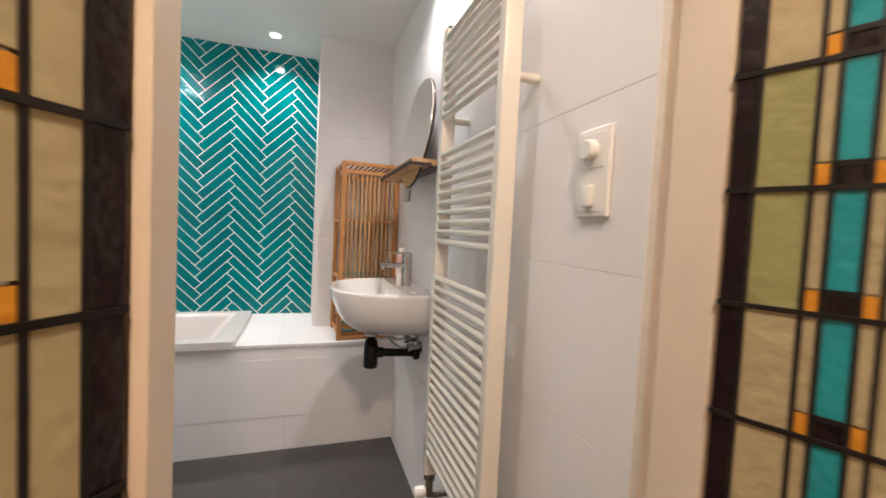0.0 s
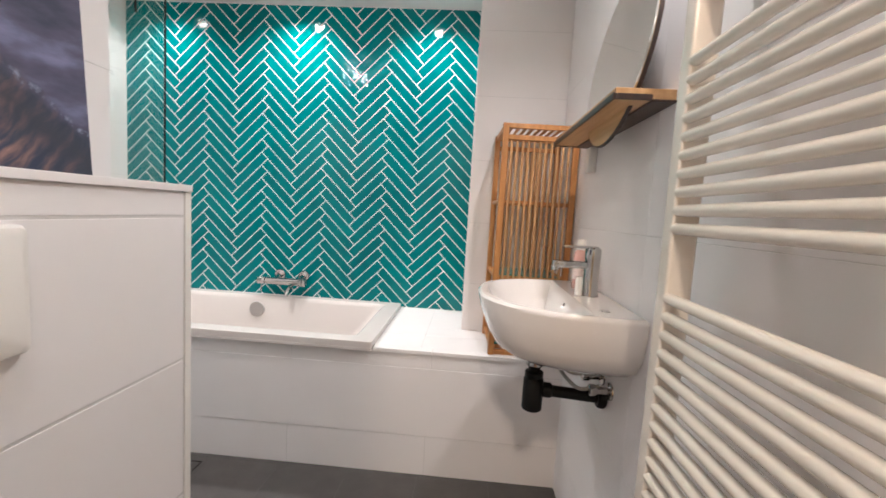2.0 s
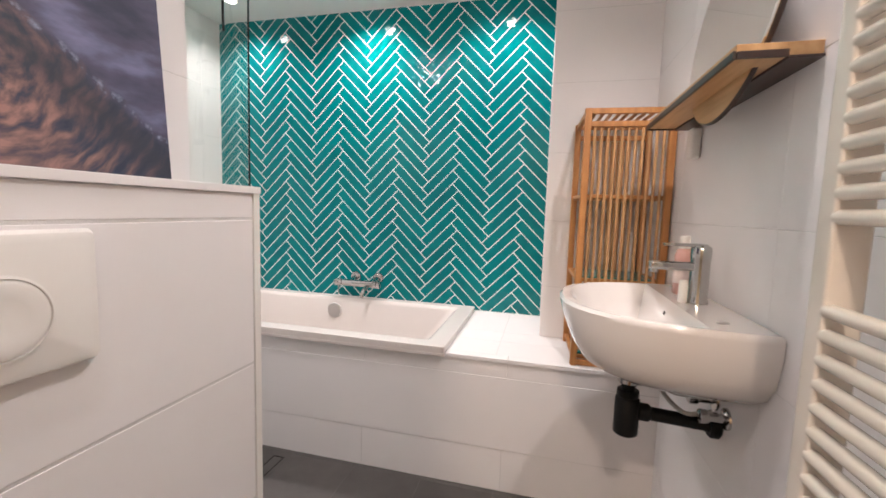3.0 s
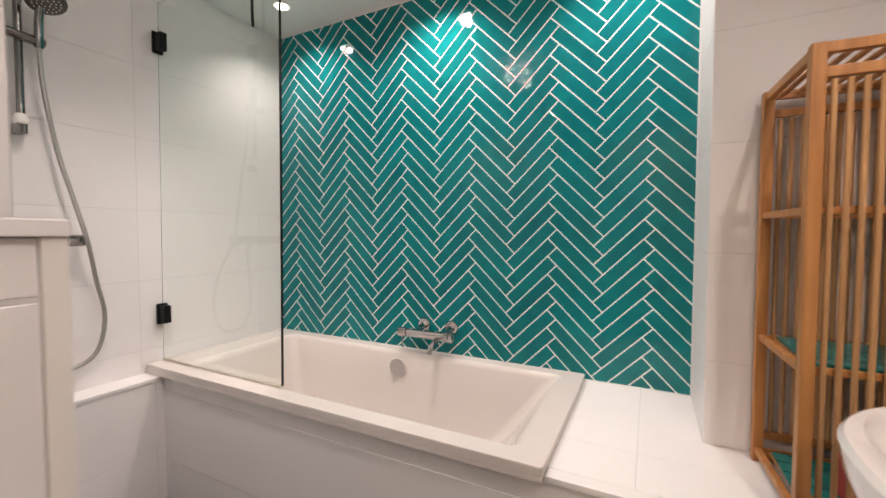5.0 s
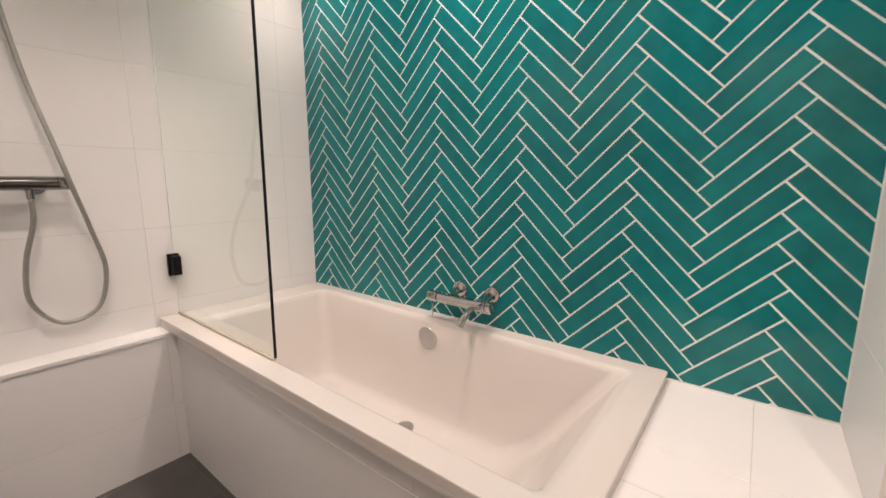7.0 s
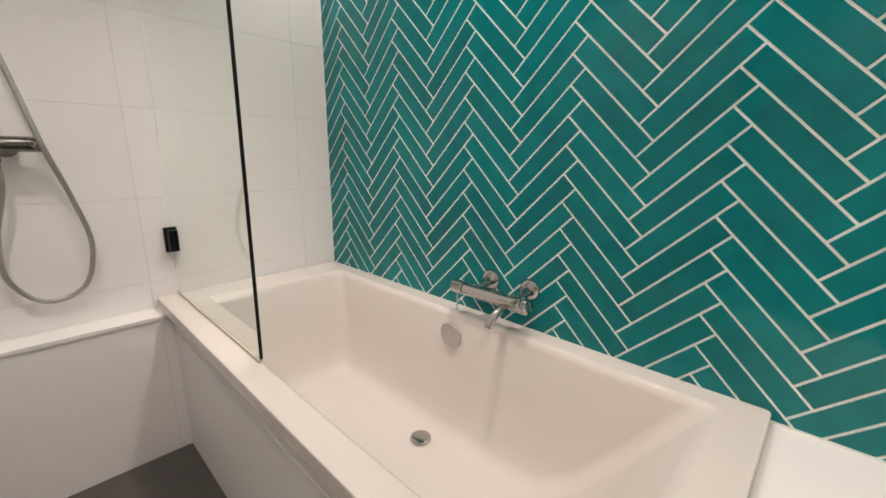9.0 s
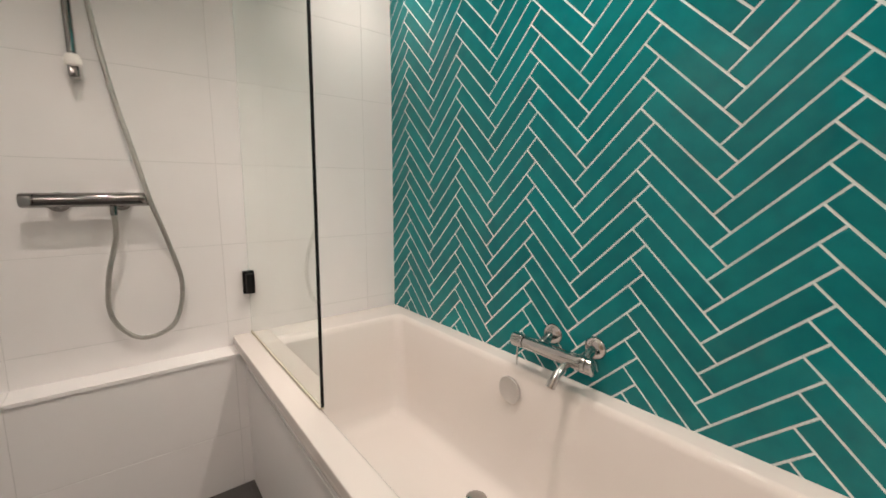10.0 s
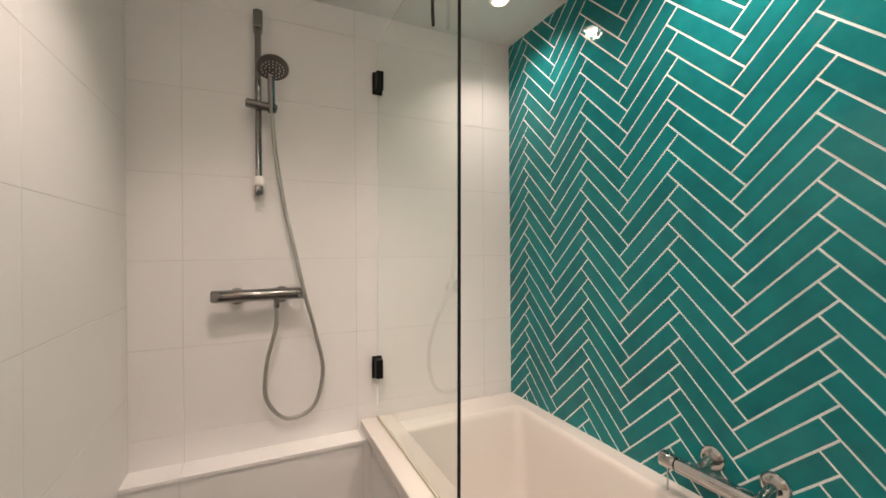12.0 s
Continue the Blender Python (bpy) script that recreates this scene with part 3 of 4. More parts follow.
TOP = 0.905
shell = [basin_loop(0.11, 0.23, 0.712, 2.3, 0.002), basin_loop(0.165, 0.280, 0.730, 2.5, 0.002), basin_loop(0.235, 0.325, 0.768, 3.0, 0.002), basin_loop(0.262, 0.350, 0.805, 2.8, 0.002), basin_loop(0.273, 0.372, 0.86, 2.6, 0.002), basin_loop(0.275, 0.379, 0.89, 2.5, 0.002),
         basin_loop(0.275, 0.380, 0.898, 2.5, 0.002), basin_loop(0.270, 0.374, TOP, 2.5, 0.004), basin_loop(0.250, 0.355, TOP, 2.4, 0.115), basin_loop(0.245, 0.349, TOP - 0.005, 2.4, 0.120),
         basin_loop(0.222, 0.325, TOP - 0.05, 2.3, 0.132), basin_loop(0.17, 0.285, TOP - 0.105, 2.2, 0.152), basin_loop(0.09, 0.25, TOP - 0.125, 2.0, 0.175), basin_loop(0.02, 0.215, TOP - 0.128, 2.0, 0.195)]
part("bowl", loft(shell, cap_first=True), M_CERAMIC, basin, smooth=True)
part("overflow_slot", turned([(0.008, 0.004), (0.008, -0.0005), (0.006, -0.001)], (-0.1275, 0, TOP - 0.035), "x", 16), M_LEAD, basin, "small oval overflow hole")
part("waste", turned([(0.022, 0), (0.024, 0.003), (0.012, 0.006)], (-0.205, 0, TOP - 0.129), "z", 20), M_CHROME, basin, "chrome waste plug", True)
part("side_pad", turned([(0.011, 0.0), (0.011, 0.001), (0.009, 0.0015)], (-0.075, -0.2, TOP), "z", 20), M_SATIN, basin, "small chrome hole cover")

tap = thing("basin_tap", (2.432, -1.157, TOP), "chrome single-lever basin mixer on the wash basin", "tap")
part("body", turned([(0.024, 0.0), (0.024, 0.004), (0.0215, 0.010), (0.0215, 0.105), (0.0225, 0.110), (0.0225, 0.135), (0.018, 0.141)], (0, 0, 0), "z", 28), M_CHROME, tap, "", True)
sp = box(-0.115, -0.014, 0.078, -0.01, 0.014, 0.100, 0.008, 3)
part("spout", sp, M_CHROME, tap, "flat chrome spout", True)
part("aerator", rod((-0.102, 0, 0.080), (-0.102, 0, 0.070), 0.011, 16), M_CHROME, tap, "", True)
part("lever", box(-0.085, -0.010, 0.137, 0.012, 0.010, 0.145, 0.003, 2), M_CHROME, tap, "flat chrome lever", True)

bottle = thing("soap_bottle", (2.432, -1.035, TOP), "small clear bottle of pink soap with white cap on the basin", "bottle")
part("bottle", turned([(0.020, 0), (0.022, 0.004), (0.022, 0.105), (0.018, 0.120), (0.010, 0.126)], (0, 0, 0), "z", 24), M_PEARL, bottle, "", True)
part("label", turned([(0.0224, 0.03), (0.0226, 0.031), (0.0226, 0.088), (0.0224, 0.089)], (0, 0, 0), "z", 24), material("label_paper", (0.75, 0.62, 0.58), 0.6), bottle, "pale label", True)
part("cap", turned([(0.013, 0.124), (0.013, 0.155), (0.011, 0.158)], (0, 0, 0), "z", 20), M_PLASTIC, bottle, "white cap", True)

tube_ = thing("small_tube", (2.398, -1.163, TOP), "small white plastic tube standing beside the basin tap", "tube")
part("tube_body", turned([(0.009, 0), (0.0105, 0.003), (0.0105, 0.042), (0.007, 0.055)], (0, 0, 0), "z", 20), M_PLASTIC, tube_, "", True)

trap = thing("siphon", (2.285, -1.195, 0.0), "matte black bottle trap under the wash basin", "drain trap")
part("tail_pipe", rod((0, 0, 0.655), (0, 0, 0.70), 0.017, 18), M_BLACK, trap, "", True)
part("chrome_collar", turned([(0.022, 0), (0.026, 0.004), (0.026, 0.014), (0.020, 0.020)], (0, 0, 0.697), "z", 24), M_CHROME, trap, "chrome waste collar", True)
part("nut", turned([(0.024, 0), (0.026, 0.003), (0.026, 0.016), (0.023, 0.018)], (0, 0, 0.664), "z", 24), M_BLACK, trap, "", True)
part("cup", turned([(0.024, 0), (0.029, 0.004), (0.029, 0.092), (0.024, 0.098)], (0, 0, 0.566), "z", 28), M_BLACK, trap, "black trap cup", True)
part("outlet_pipe", rod((0.02, 0, 0.628), (0.185, -0.004, 0.620), 0.0165, 20), M_BLACK, trap, "black outlet pipe", True)
part("outlet_nut", rod((0.022, 0, 0.628), (0.055, 0, 0.627), 0.0215, 20), M_BLACK, trap, "", True)
part("wall_elbow", rod((0.18, -0.004, 0.620), (0.204, -0.004, 0.620), 0.030, 24), M_BLACK, trap, "black wall rosette", True)

for k, (vy, vz) in enumerate(((-1.165, 0.668), (-1.235, 0.655))):
    valve = thing("angle_valve", (RIGHT, vy, vz), "chrome angle valve on the wall under the basin", "valve", "angle valves under the basin")
    part("rosette", turned([(0.025, 0), (0.024, -0.005), (0.013, -0.009)], (0, 0, 0), "x", 24), M_CHROME, valve, "", True)
    part("stem", rod((-0.006, 0, 0), (-0.045, 0, 0), 0.010, 16), M_CHROME, valve, "", True)
    part("knob", turned([(0.014, 0), (0.016, -0.004), (0.016, -0.018), (0.010, -0.022)], (-0.040, 0, 0), "x", 20), M_CHROME, valve, "round chrome knob", True)
    hose_ = thing("supply_hose", (RIGHT, vy, vz), "grey braided supply hose under the basin", "hose", "supply hoses under the basin")
    part("hose", tube([(-0.030, 0.004, 0.012), (-0.05, 0.006, 0.004), (-0.09, 0.02 - 0.01 * k, 0.0), (-0.125, 0.035 + 0.03 * k, 0.028), (-0.135, 0.045 + 0.03 * k, 0.09)], 0.0055, 8), M_HOSE, hose_, "", True)

# ---- mirror, shelf, wall box ----
shelf = thing("mirror_shelf", (RIGHT, -1.135, 1.383), "oak wall shelf with dark edge under the round mirror", "shelf")
part("back_rail", box(-0.052, -0.309, -0.002, -0.001, 0.309, 0.003, 0.001), M_EDGE, shelf, "dark rail along the wall")
part("board", box(-0.128, -0.305, 0.0035, -0.001, 0.305, 0.026, 0.0015), M_SHELFWOOD, shelf, "oak board")
edge = box(-0.134, -0.309, 0.0, -0.1285, 0.309, 0.014, 0.001)
box(-0.128, -0.313, 0.0, -0.053, -0.3055, 0.012, 0.001, into=edge)
box(-0.128, 0.3055, 0.0, -0.053, 0.313, 0.012, 0.001, into=edge)
part("metal_edge", edge, M_EDGE, shelf, "dark metal edge")
mirror = thing("round_mirror", (RIGHT - 0.024, -1.20, 1.565), "round oak-backed mirror with dark edge behind the basin shelf", "mirror")
mirror.matrix_basis = pose(RIGHT - 0.046, -1.228, 1.540, 0, 6.5, 0)
part("backing", turned([(0.218, -0.005), (0.222, -0.007), (0.222, -0.0145), (0.220, -0.0155)], (0, 0, 0), "x", 72), M_EDGE, mirror, "dark edged backing disc", True)
part("oak_face", turned([(0.219, -0.0156), (0.219, -0.0162), (0.218, -0.0165)], (0, 0, 0), "x", 72), M_SHELFWOOD, mirror, "oak face below the shelf", True)
arc = [(0.2195 * math.cos(radians(-36 + 252 * k / 60)), 0.2195 * math.sin(radians(-36 + 252 * k / 60))) for k in range(61)]
part("mirror_glass", loft([[(-0.0168, y, z) for y, z in arc], [(-0.0200, y, z) for y, z in arc], [(-0.0208, y * 0.995, z * 0.995) for y, z in arc]]), M_MIRROR, mirror, "silvered glass")

unit = thing("wall_dispenser", (RIGHT, -0.895, 1.33), "small white plastic wall fixture beside the bamboo rack", "wall fixture")
part("case", box(-0.028, -0.022, -0.045, -0.001, 0.022, 0.045, 0.009, 3), M_PLASTIC, unit, "", True)

# ---- towel radiator ----
radiator = thing("towel_radiator", (0, 0, 0), "tall cream enamelled ladder towel radiator on the wall", "radiator")
RX, YF, YN = 2.395, -1.660, -2.067
for y in (YF, YN):
    part("collector", box(RX, y - 0.0165, 0.37, RX + 0.042, y + 0.0165, 1.765, 0.005, 3), M_ENAMEL, radiator, "upright collector tube", True)
bars = [1.004 - 0.031 * k for k in range(19)] + [1.118 + 0.0291 * k for k in range(10)] + [1.497 + 0.0295 * k for k in range(9)]
for z in bars:
    part("bar", rod((RX + 0.008, YF - 0.010, z), (RX + 0.008, YN + 0.010, z), 0.0095, 12), M_ENAMEL, radiator, "", True)
for y in (YF, YN):
    for z in (1.495, 0.46):
        part("wall_bracket", rod((RX + 0.035, y, z), (RIGHT - 0.001, y, z), 0.011, 14), M_ENAMEL, radiator, "round wall bracket", True)
for y in (YF - 0.028, YN + 0.030):
    part("bracket_clip", rod((RX + 0.002, y, 1.497), (RX + 0.030, y, 1.497), 0.016, 18), M_ENAMEL, radiator, "round clip on the bars", True)
part("vent_cap", turned([(0.012, 0), (0.014, 0.004), (0.010, 0.014)], (RX + 0.020, YF, 1.764), "z", 16), M_CHROME, radiator, "", True)
rv = thing("radiator_valve", (RX + 0.02, YF, 0.262), "chrome radiator valve with pipe under the towel radiator", "valve")
part("valve_body", rod((0, 0, 0.03), (0, 0, 0.112), 0.012, 18), M_DARK, rv, "", True)
part("valve_nut", turned([(0.015, 0), (0.019, 0.003), (0.019, 0.02), (0.015, 0.024)], (0, 0, 0.085), "z", 6), M_DARK, rv, "dark brass valve nut")
part("valve_pipe", tube([(0, 0, 0.04), (0.02, 0, 0.03), (0.06, 0, 0.03), (0.074, 0, 0.03)], 0.009, 10), M_DARK, rv, "", True)
part("valve_knob", rod((-0.012, 0, 0.05), (-0.05, 0, 0.05), 0.017, 20), M_PLASTIC, rv, "white valve knob", True)

# ---- switch ----
sw = thing("light_switch", (RIGHT, -2.279, 1.265), "white double wall plate with round dimmer and socket", "switch")
part("cover_plate", box(-0.010, -0.041, -0.077, -0.0005, 0.041, 0.077, 0.003, 3), M_PLASTIC, sw, "", True)
part("upper_insert", box(-0.0115, -0.030, 0.008, -0.0095, 0.030, 0.068, 0.001), M_PLASTIC, sw, "")
part("dimmer_knob", turned([(0.019, -0.010), (0.018, -0.024), (0.015, -0.027)], (0, 0.002, 0.038), "x", 28), M_PLASTIC, sw, "round dimmer knob", True)
part("lower_insert", box(-0.0115, -0.030, -0.068, -0.0095, 0.030, -0.008, 0.001), M_PLASTIC, sw, "")
part("rocker", box(-0.022, -0.011, -0.060, -0.010, 0.013, -0.022, 0.005, 3), M_PLASTIC, sw, "raised white rocker", True)

# ---- bamboo rack ----
rack = thing("bamboo_rack", (2.180, -0.700, DECK), "open bamboo shelving rack with slatted side on the bath deck", "rack", turn=2.5)
RW, RD, RH = 0.306, 0.315, 0.945
for x in (0.012, RW - 0.012):
    for y in (0.012, RD - 0.012):
        part("post", box(x - 0.012, y - 0.012, 0.0, x + 0.012, y + 0.012, RH, 0.003), M_BAMBOO, rack, "upright post")
for y in (0.012, RD - 0.012):
    for z in (0.070, 0.012, RH - 0.055, RH - 0.010):
        part("cross_rail", box(0.024, y - 0.008, z - 0.010, RW - 0.024, y + 0.008, z + 0.010, 0.002), M_BAMBOO, rack, "bamboo cross rail")
    for k in range(11):
        x = 0.038 + k * (RW - 0.076) / 10
        part("slat", rod((x, y, 0.062), (x, y, RH - 0.068), 0.0055, 8), M_SLAT, rack, "thin pale round slat", True)
for z in (0.030, 0.325, 0.635):
    for y in (0.012, RD - 0.012):
        part("shelf_rail", box(0.024, y + 0.009 - 0.006 * (y > 0.1) * 3, z - 0.007, RW - 0.024, y + 0.021 - 0.006 * (y > 0.1) * 4, z + 0.007, 0.002), M_BAMBOO, rack, "bamboo shelf rail")
    for x in (0.012, RW - 0.012):
        part("side_rail", box(x - 0.007, 0.024, z - 0.008, x + 0.007, RD - 0.024, z + 0.008, 0.002), M_BAMBOO, rack, "bamboo side rail")
    for k in range(7):
        x = 0.045 + k * (RW - 0.09) / 6
        part("shelf_slat", box(x - 0.011, 0.030, z - 0.004, x + 0.011, RD - 0.030, z + 0.003, 0.001), M_BAMBOO, rack, "flat shelf slat")
for x in (0.012, RW - 0.012):
    part("side_rail", box(x - 0.007, 0.024, RH - 0.022, x + 0.007, RD - 0.024, RH - 0.002, 0.002), M_BAMBOO, rack, "bamboo top side rail")
for k in range(9):
    x = 0.040 + k * (RW - 0.080) / 8
    part("top_slat", rod((x, 0.020, RH - 0.010), (x, RD - 0.020, RH - 0.010), 0.006, 8), M_BAMBOO, rack, "round top slat", True)

SPARE = material("teal_spare_tile", (0.010, 0.20, 0.18), 0.2, grain=0.3, scale=30, vary=0.1, coat=0.3)
for z in (0.333, 0.038):
    for k in range(5):
        t_ = thing("loose_tile", (2.174 + 0.030, -0.700 + 0.040 + k * 0.048, DECK + z - 0.004), "loose teal glazed tile lying on a rack shelf", "tile", "loose tiles on the rack")
        part("slab", box(0.0, 0.0, 0.0, 0.245, 0.044, 0.007, 0.001), SPARE, t_)
item = thing("red_carton", (2.30, -0.60, DECK + 0.045), "small red carton on the lowest rack shelf", "box")
part("carton", box(-0.02, -0.04, 0, 0.025, 0.04, 0.13, 0.002), material("red_card", (0.32, 0.02, 0.015), 0.5, grain=0.1), item)
item = thing("navy_carton", (2.36, -0.61, DECK + 0.045), "small dark blue carton on the lowest rack shelf", "box")
part("carton", box(-0.02, -0.04, 0, 0.025, 0.04, 0.10, 0.002), material("navy_card", (0.02, 0.025, 0.07), 0.5, grain=0.1), item)

# ---- floor drain ----
gully = thing("linear_drain", (0.972, -0.77, 0.0), "narrow dark steel linear floor drain in the shower", "drain")
fr = box(-0.026, -0.60, -0.002, -0.022, 0.0, 0.002)
box(0.022, -0.60, -0.002, 0.026, 0.0, 0.002, into=fr)
box(-0.022, -0.60, -0.002, 0.022, -0.596, 0.002, into=fr)
box(-0.022, -0.004, -0.002, 0.022, 0.0, 0.002, into=fr)
part("drain_frame", fr, M_BLACK, gully, "steel frame")
gr = box(-0.022, -0.596, -0.0035, 0.022, -0.004, -0.001)
part("drain_grate", gr, M_BLACK, gully, "dark grate")

# ---- ceiling spots and cluster lamp ----
def downlight(x, y, glow):
    d = thing("downlight", (x, y, CEIL), "round recessed ceiling downlight with white ring", "ceiling light", "ceiling downlights")
    part("ring", turned([(0.030, 0.0), (0.040, 0.0), (0.042, -0.003), (0.038, -0.006), (0.030, -0.004)], (0, 0, 0), "z", 32), M_PLASTIC, d, "white trim ring", True)
    part("lens", turned([(0.028, -0.002), (0.028, -0.006), (0.024, -0.008)], (0, 0, 0), "z", 24), glow, d, "glowing lens")


for x, y in SPOTS:
    downlight(x, y, M_GLOW)
for x, y in ROOM_SPOTS:
    downlight(x, y, M_GLOW_DIM)
cl = thing("cluster_lamp", (*LAMP, CEIL), "small ceiling lamp with a cluster of bulbs", "ceiling light")
part("canopy", turned([(0.05, 0.0), (0.05, -0.012), (0.02, -0.022)], (0, 0, 0), "z", 28), M_CHROME, cl, "round chrome canopy", True)
for k in range(9):
    a, r_ = 2 * math.pi * k / 9, (0.10 if k % 2 else 0.06)
    arm = part("arm", rod((0, 0, -0.018), (r_ * math.cos(a), r_ * math.sin(a), -0.05 - 0.02 * (k % 3)), 0.002, 6), M_CHROME, cl, "thin chrome arm")
    part("bulb", turned([(0.003, 0.006), (0.007, 0.0), (0.005, -0.006)], (r_ * math.cos(a), r_ * math.sin(a), -0.055 - 0.02 * (k % 3)), "z", 10), M_BULB, cl, "tiny glowing bulb")

# ---- tiles of walls, floor and deck ----
SLABS = {}


def slab(w, h, t, mat, c=0.0008):
    """A shared tile mesh: w by h in x and z, standing t proud towards -y, edges eased."""
    key = (round(w, 4), round(h, 4), t, mat.name)
    if key not in SLABS:
        v = []
        for y, i in ((0.001, 0), (-t + c, 0), (-t, c)):
            v += [(-w / 2 + i, y, -h / 2 + i), (w / 2 - i, y, -h / 2 + i), (w / 2 - i, y, h / 2 - i), (-w / 2 + i, y, h / 2 - i)]
        f = [(8, 9, 10, 11)] + [(a, (a + 1) % 4, (a + 1) % 4 + 4, a + 4) for a in range(4)] + [(a + 4, (a + 1) % 4 + 4, (a + 1) % 4 + 8, a + 8) for a in range(4)]
        me = bpy.data.meshes.new("tile")
        me.from_pydata(v, [], f)
        me.materials.append(mat)
        SLABS[key] = me
    return SLABS[key]


def cells(lo, hi, first, pitch, joint):
    """Spans between joints at first + k * pitch, cut to lo..hi."""
    cuts = sorted({lo, hi} | {c for c in (first + pitch * k for k in range(-20, 20)) if lo + 0.004 < c < hi - 0.004})
    return [(a + (joint / 2 if a != lo else 0), b - (joint / 2 if b != hi else 0)) for a, b in zip(cuts, cuts[1:])]


def clad(wall, facing, at, us, vs, mat=M_TILE, joint=0.002, t=T):
    """Tiles on a wall: facing says which way; at is the depth of the grout plane; us and vs are spans."""
    turn = {"-y": 0, "+x": 90, "+y": 180, "-x": -90, "up": 0}[facing]
    for u0, u1 in us:
        for v0, v1 in vs:
            ob = new("tile", slab(u1 - u0, v1 - v0, t, mat))
            ob.parent = wall
            u, v = (u0 + u1) / 2, (v0 + v1) / 2
            if facing == "up":
                ob.matrix_basis = pose(u, v, at, -90, 0, 0)
            else:
                ob.matrix_basis = pose(*((u, at, v) if facing[1] == "y" else (at, u, v)), 0, 0, turn)


J = 0.0014
rows_a = cells(0.0, CEIL, 0.18, 0.30, J)
clad(wall_step, "-y", STEP + T, cells(0.0, RIGHT, 0.141, 0.60, J), [(0.0, 0.172)])
clad(wall_step, "-y", STEP + T, [(0.0, RIGHT)], [(0.174, 0.468)], t=0.0025)
clad(wall_step, "-y", STEP + T, cells(0.0, RIGHT, 0.15, 0.60, J), [(0.470, 0.5295)])
clad(deck, "up", 0.531, [(1.702, 1.949), (1.951, RIGHT)], [(-0.722, -0.681)], t=DECK - 0.531)
clad(deck, "up", DECK - T, cells(1.702, RIGHT, 0.10, 0.60, 0.002), cells(-0.68, PIL, -0.505, 9.0, 0.002))
clad(deck, "up", DECK - T, cells(1.702, TEAL_R, 0.10, 0.60, 0.002), cells(PIL + 0.001, 0.0, 5.0, 9.0, J))
clad(wall_pilaster, "-y", PIL + T, [(TEAL_R + 0.0, RIGHT)], [(a, b) for a, b in cells(DECK, CEIL, 0.18, 0.30, J)])
clad(wall_pilaster, "-x", TEAL_R + T, [(PIL + 0.001, 0.0)], cells(DECK, CEIL, 0.18, 0.30, J))
clad(wall_basin, "-x", RIGHT + T, cells(-2.400, PIL, -1.96, 0.60, 0.0005), cells(0.0, CEIL, 0.195, 0.30, 0.0009))
clad(wall_shower, "+x", -T, cells(BACK, 0.0, -1.35, 0.60, J), [(a, b) for a, b in cells(0.53, CEIL, 0.03, 0.30, J)])
clad(ledge, "+x", 0.1 - T, cells(BACK, STEP, -1.35, 0.60, J), cells(0.0, 0.522, 0.23, 0.30, J))
clad(ledge, "up", 0.52, [(0.0, 0.105)], cells(BACK, STEP, -1.35, 0.60, J), t=0.012)
clad(wall_shower_back, "+y", BACK - T, cells(0.0, PIER, 0.66, 0.60, J), rows_a)
clad(wall_toilet, "+x", PIER - T, cells(FRONT, BACK, -2.10, 0.60, J), cells(1.134, CEIL, 0.18, 0.30, J))
clad(casing, "+x", BOX - T, cells(FRONT, BOX_END - 0.015, -2.14, 0.60, J), cells(0.0, 1.132, 0.183, 0.30, 0.005))
clad(floor, "up", -T, [(a, b) for a, b in cells(0.1, RIGHT, 0.117, 0.30, 0.003)], cells(-2.46, STEP, -0.735, 0.60, 0.003), M_FLOOR)

# ---- herringbone tiles ----
PV, PH = 0.0742, 0.3566
W_, L_ = PV / math.sqrt(2), PH / math.sqrt(2)
GAP = 0.0053
X0, Z0 = 1.0460, 0.0075


def clip(poly, inside, cut):
    out = []
    for a, b in zip(poly, poly[1:] + poly[:1]):
        if inside(a):
            out.append(a)
        if inside(a) != inside(b):
            out.append(cut(a, b))
    return out


def clipped(poly, x0, x1, z0, z1):
    def at_x(v):
        return lambda a, b: (v, a[1] + (b[1] - a[1]) * (v - a[0]) / (b[0] - a[0]))

    def at_z(v):
        return lambda a, b: (a[0] + (b[0] - a[0]) * (v - a[1]) / (b[1] - a[1]), v)
    for inside, cut in ((lambda p: p[0] > x0, at_x(x0)), (lambda p: p[0] < x1, at_x(x1)), (lambda p: p[1] > z0, at_z(z0)), (lambda p: p[1] < z1, at_z(z1))):
        if len(poly) > 2:
            poly = clip(poly, inside, cut)
    return poly


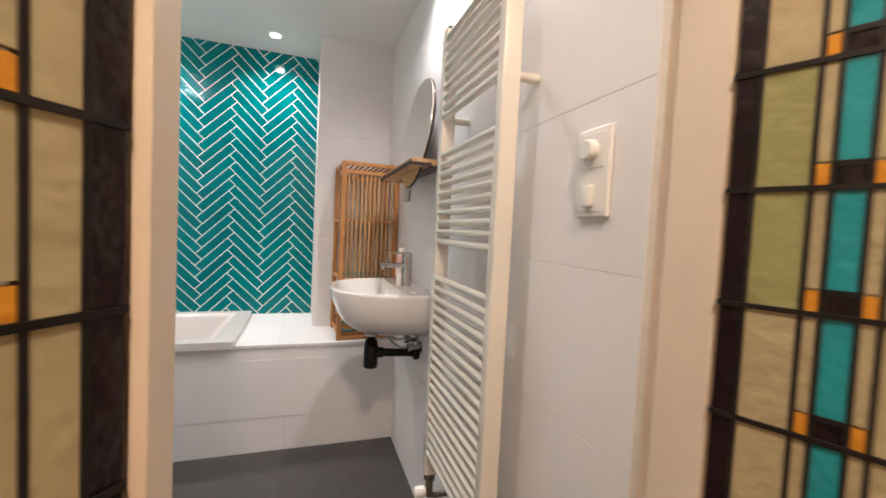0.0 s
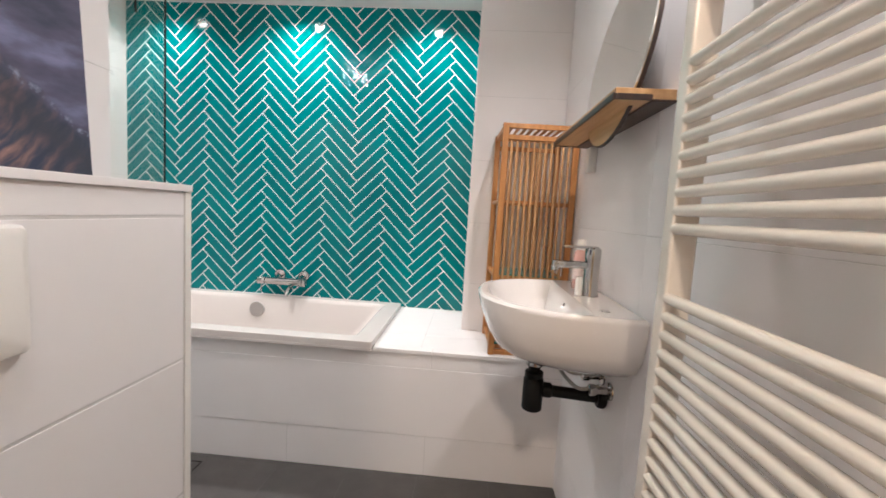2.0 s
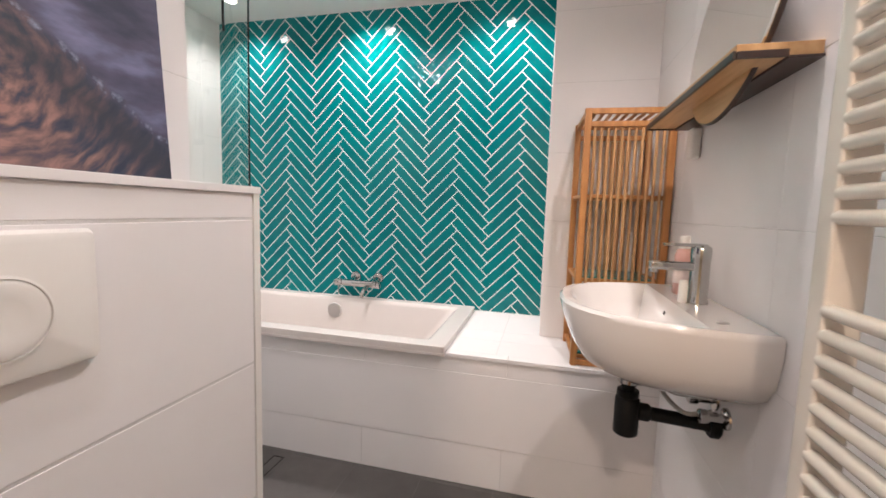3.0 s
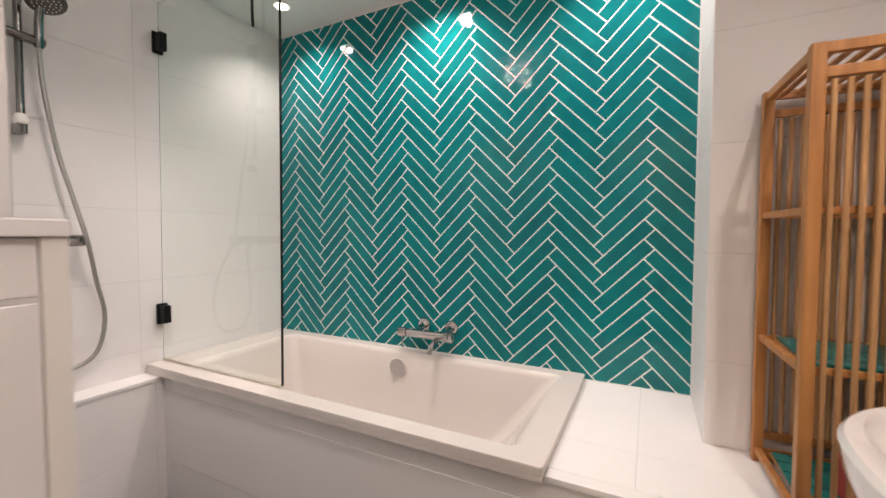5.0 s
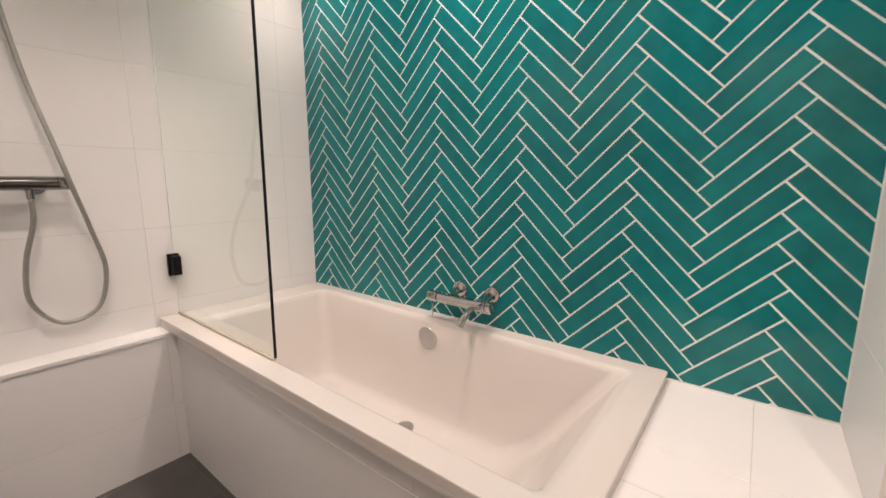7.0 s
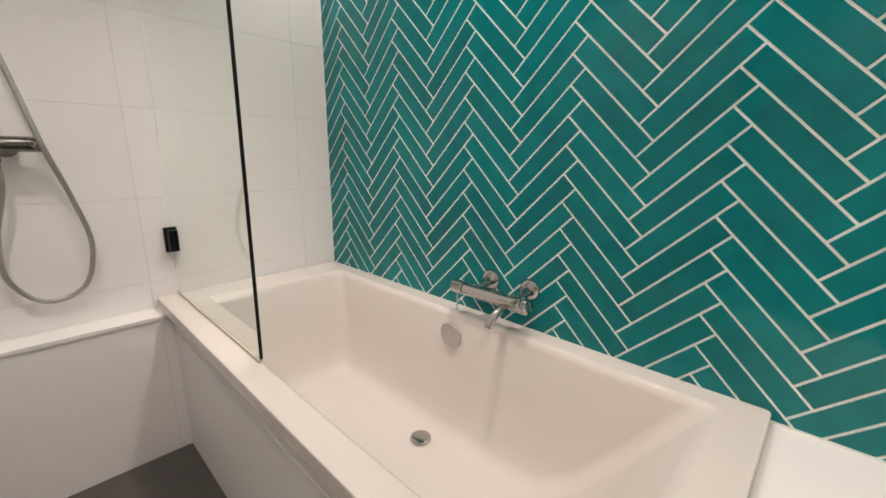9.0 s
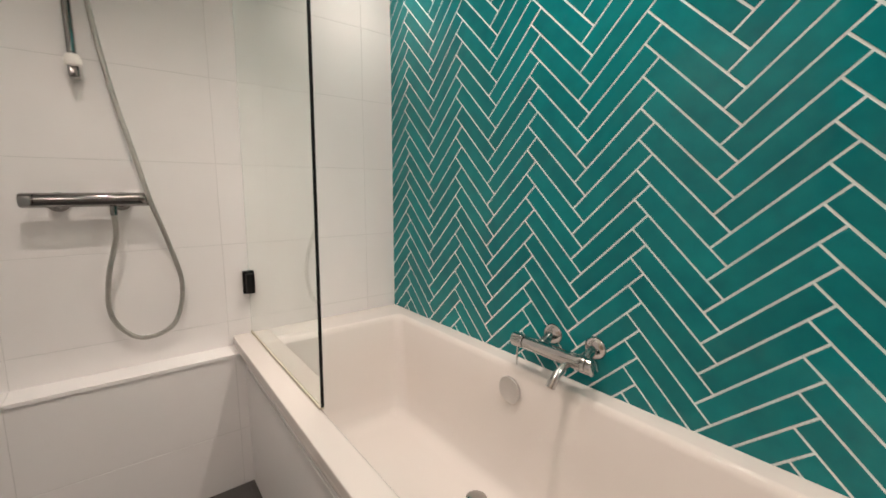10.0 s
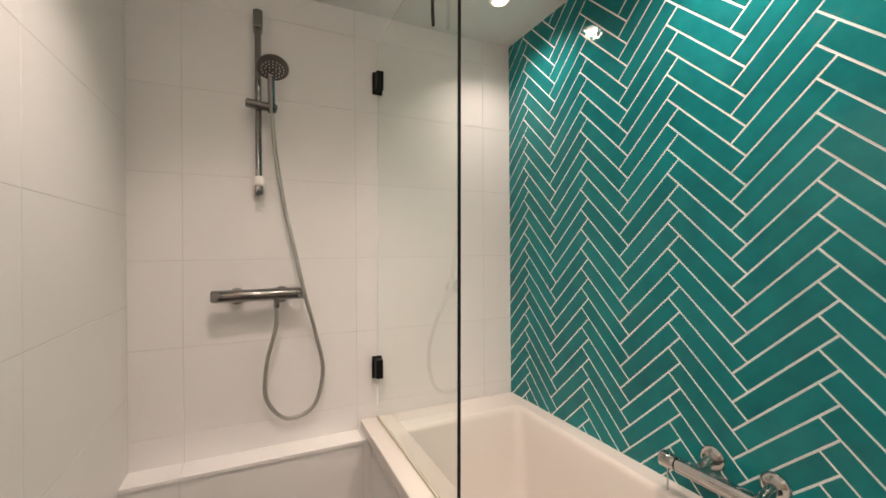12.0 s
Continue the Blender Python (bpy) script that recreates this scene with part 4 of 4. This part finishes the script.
def tile_mesh(poly):
    """A glazed tile from its outline in x and z, pillowed towards -y."""
    n = len(poly)
    cx, cz = sum(p[0] for p in poly) / n, sum(p[1] for p in poly) / n
    v = []
    for y, i in ((0.005, 0.0), (-0.0034, 0.0), (-0.0040, 0.0007), (-0.0042, 0.0022)):
        for x, z in poly:
            d = max(math.hypot(cx - x, cz - z), 1e-6)
            i_ = min(i * 1.4, d * 0.4)
            v.append((x + (cx - x) / d * i_, y, z + (cz - z) / d * i_))
    f = [tuple(range(3 * n, 4 * n))]
    for s in range(3):
        f += [(s * n + k, s * n + (k + 1) % n, (s + 1) * n + (k + 1) % n, (s + 1) * n + k) for k in range(n)]
    me = bpy.data.meshes.new("herringbone_tile")
    me.from_pydata(v, [], f)
    me.materials.append(M_TEAL)
    return me


def rotated(u, v):
    return ((u - v) / math.sqrt(2), (u + v) / math.sqrt(2))


full = {}
rng = random.Random(4)
for m_ in range(-5, 6):
    for k in range(-30, 60):
        for kind in (0, 1):
            if kind == 0:
                r = (k * W_ + m_ * L_, k * W_ - m_ * L_, k * W_ + L_ + m_ * L_, (k + 1) * W_ - m_ * L_)
            else:
                r = ((k - 1) * W_ + m_ * L_, k * W_ - m_ * L_, k * W_ + m_ * L_, k * W_ + L_ - m_ * L_)
            h = GAP / 2
            corners = [rotated(*p) for p in ((r[0] + h, r[1] + h), (r[2] - h, r[1] + h), (r[2] - h, r[3] - h), (r[0] + h, r[3] - h))]
            cx, cz = sum(p[0] for p in corners) / 4, sum(p[1] for p in corners) / 4
            ox, oz = X0 + cx, Z0 + cz
            world_poly = [(p[0] + X0, p[1] + Z0) for p in corners]
            cut = clipped(world_poly, 0.002, TEAL_R - 0.003, DECK + 0.006, CEIL - 0.002)
            if len(cut) < 3:
                continue
            whole = all(0.002 < p[0] < TEAL_R - 0.003 and DECK + 0.006 < p[1] < CEIL - 0.002 for p in world_poly)
            if whole:
                if kind not in full:
                    full[kind] = tile_mesh([(p[0] - cx, p[1] - cz) for p in corners])
                me = full[kind]
            else:
                area = abs(sum(a[0] * b[1] - b[0] * a[1] for a, b in zip(cut, cut[1:] + cut[:1]))) / 2
                if area < 0.00006:
                    continue
                me = tile_mesh([(p[0] - ox, p[1] - oz) for p in cut])
            ob = new("herringbone_tile", me)
            ob.parent = wall_bath
            ob.matrix_basis = pose(ox, 0.0, oz, rng.uniform(-0.16, 0.16), 0, rng.uniform(-0.12, 0.12))
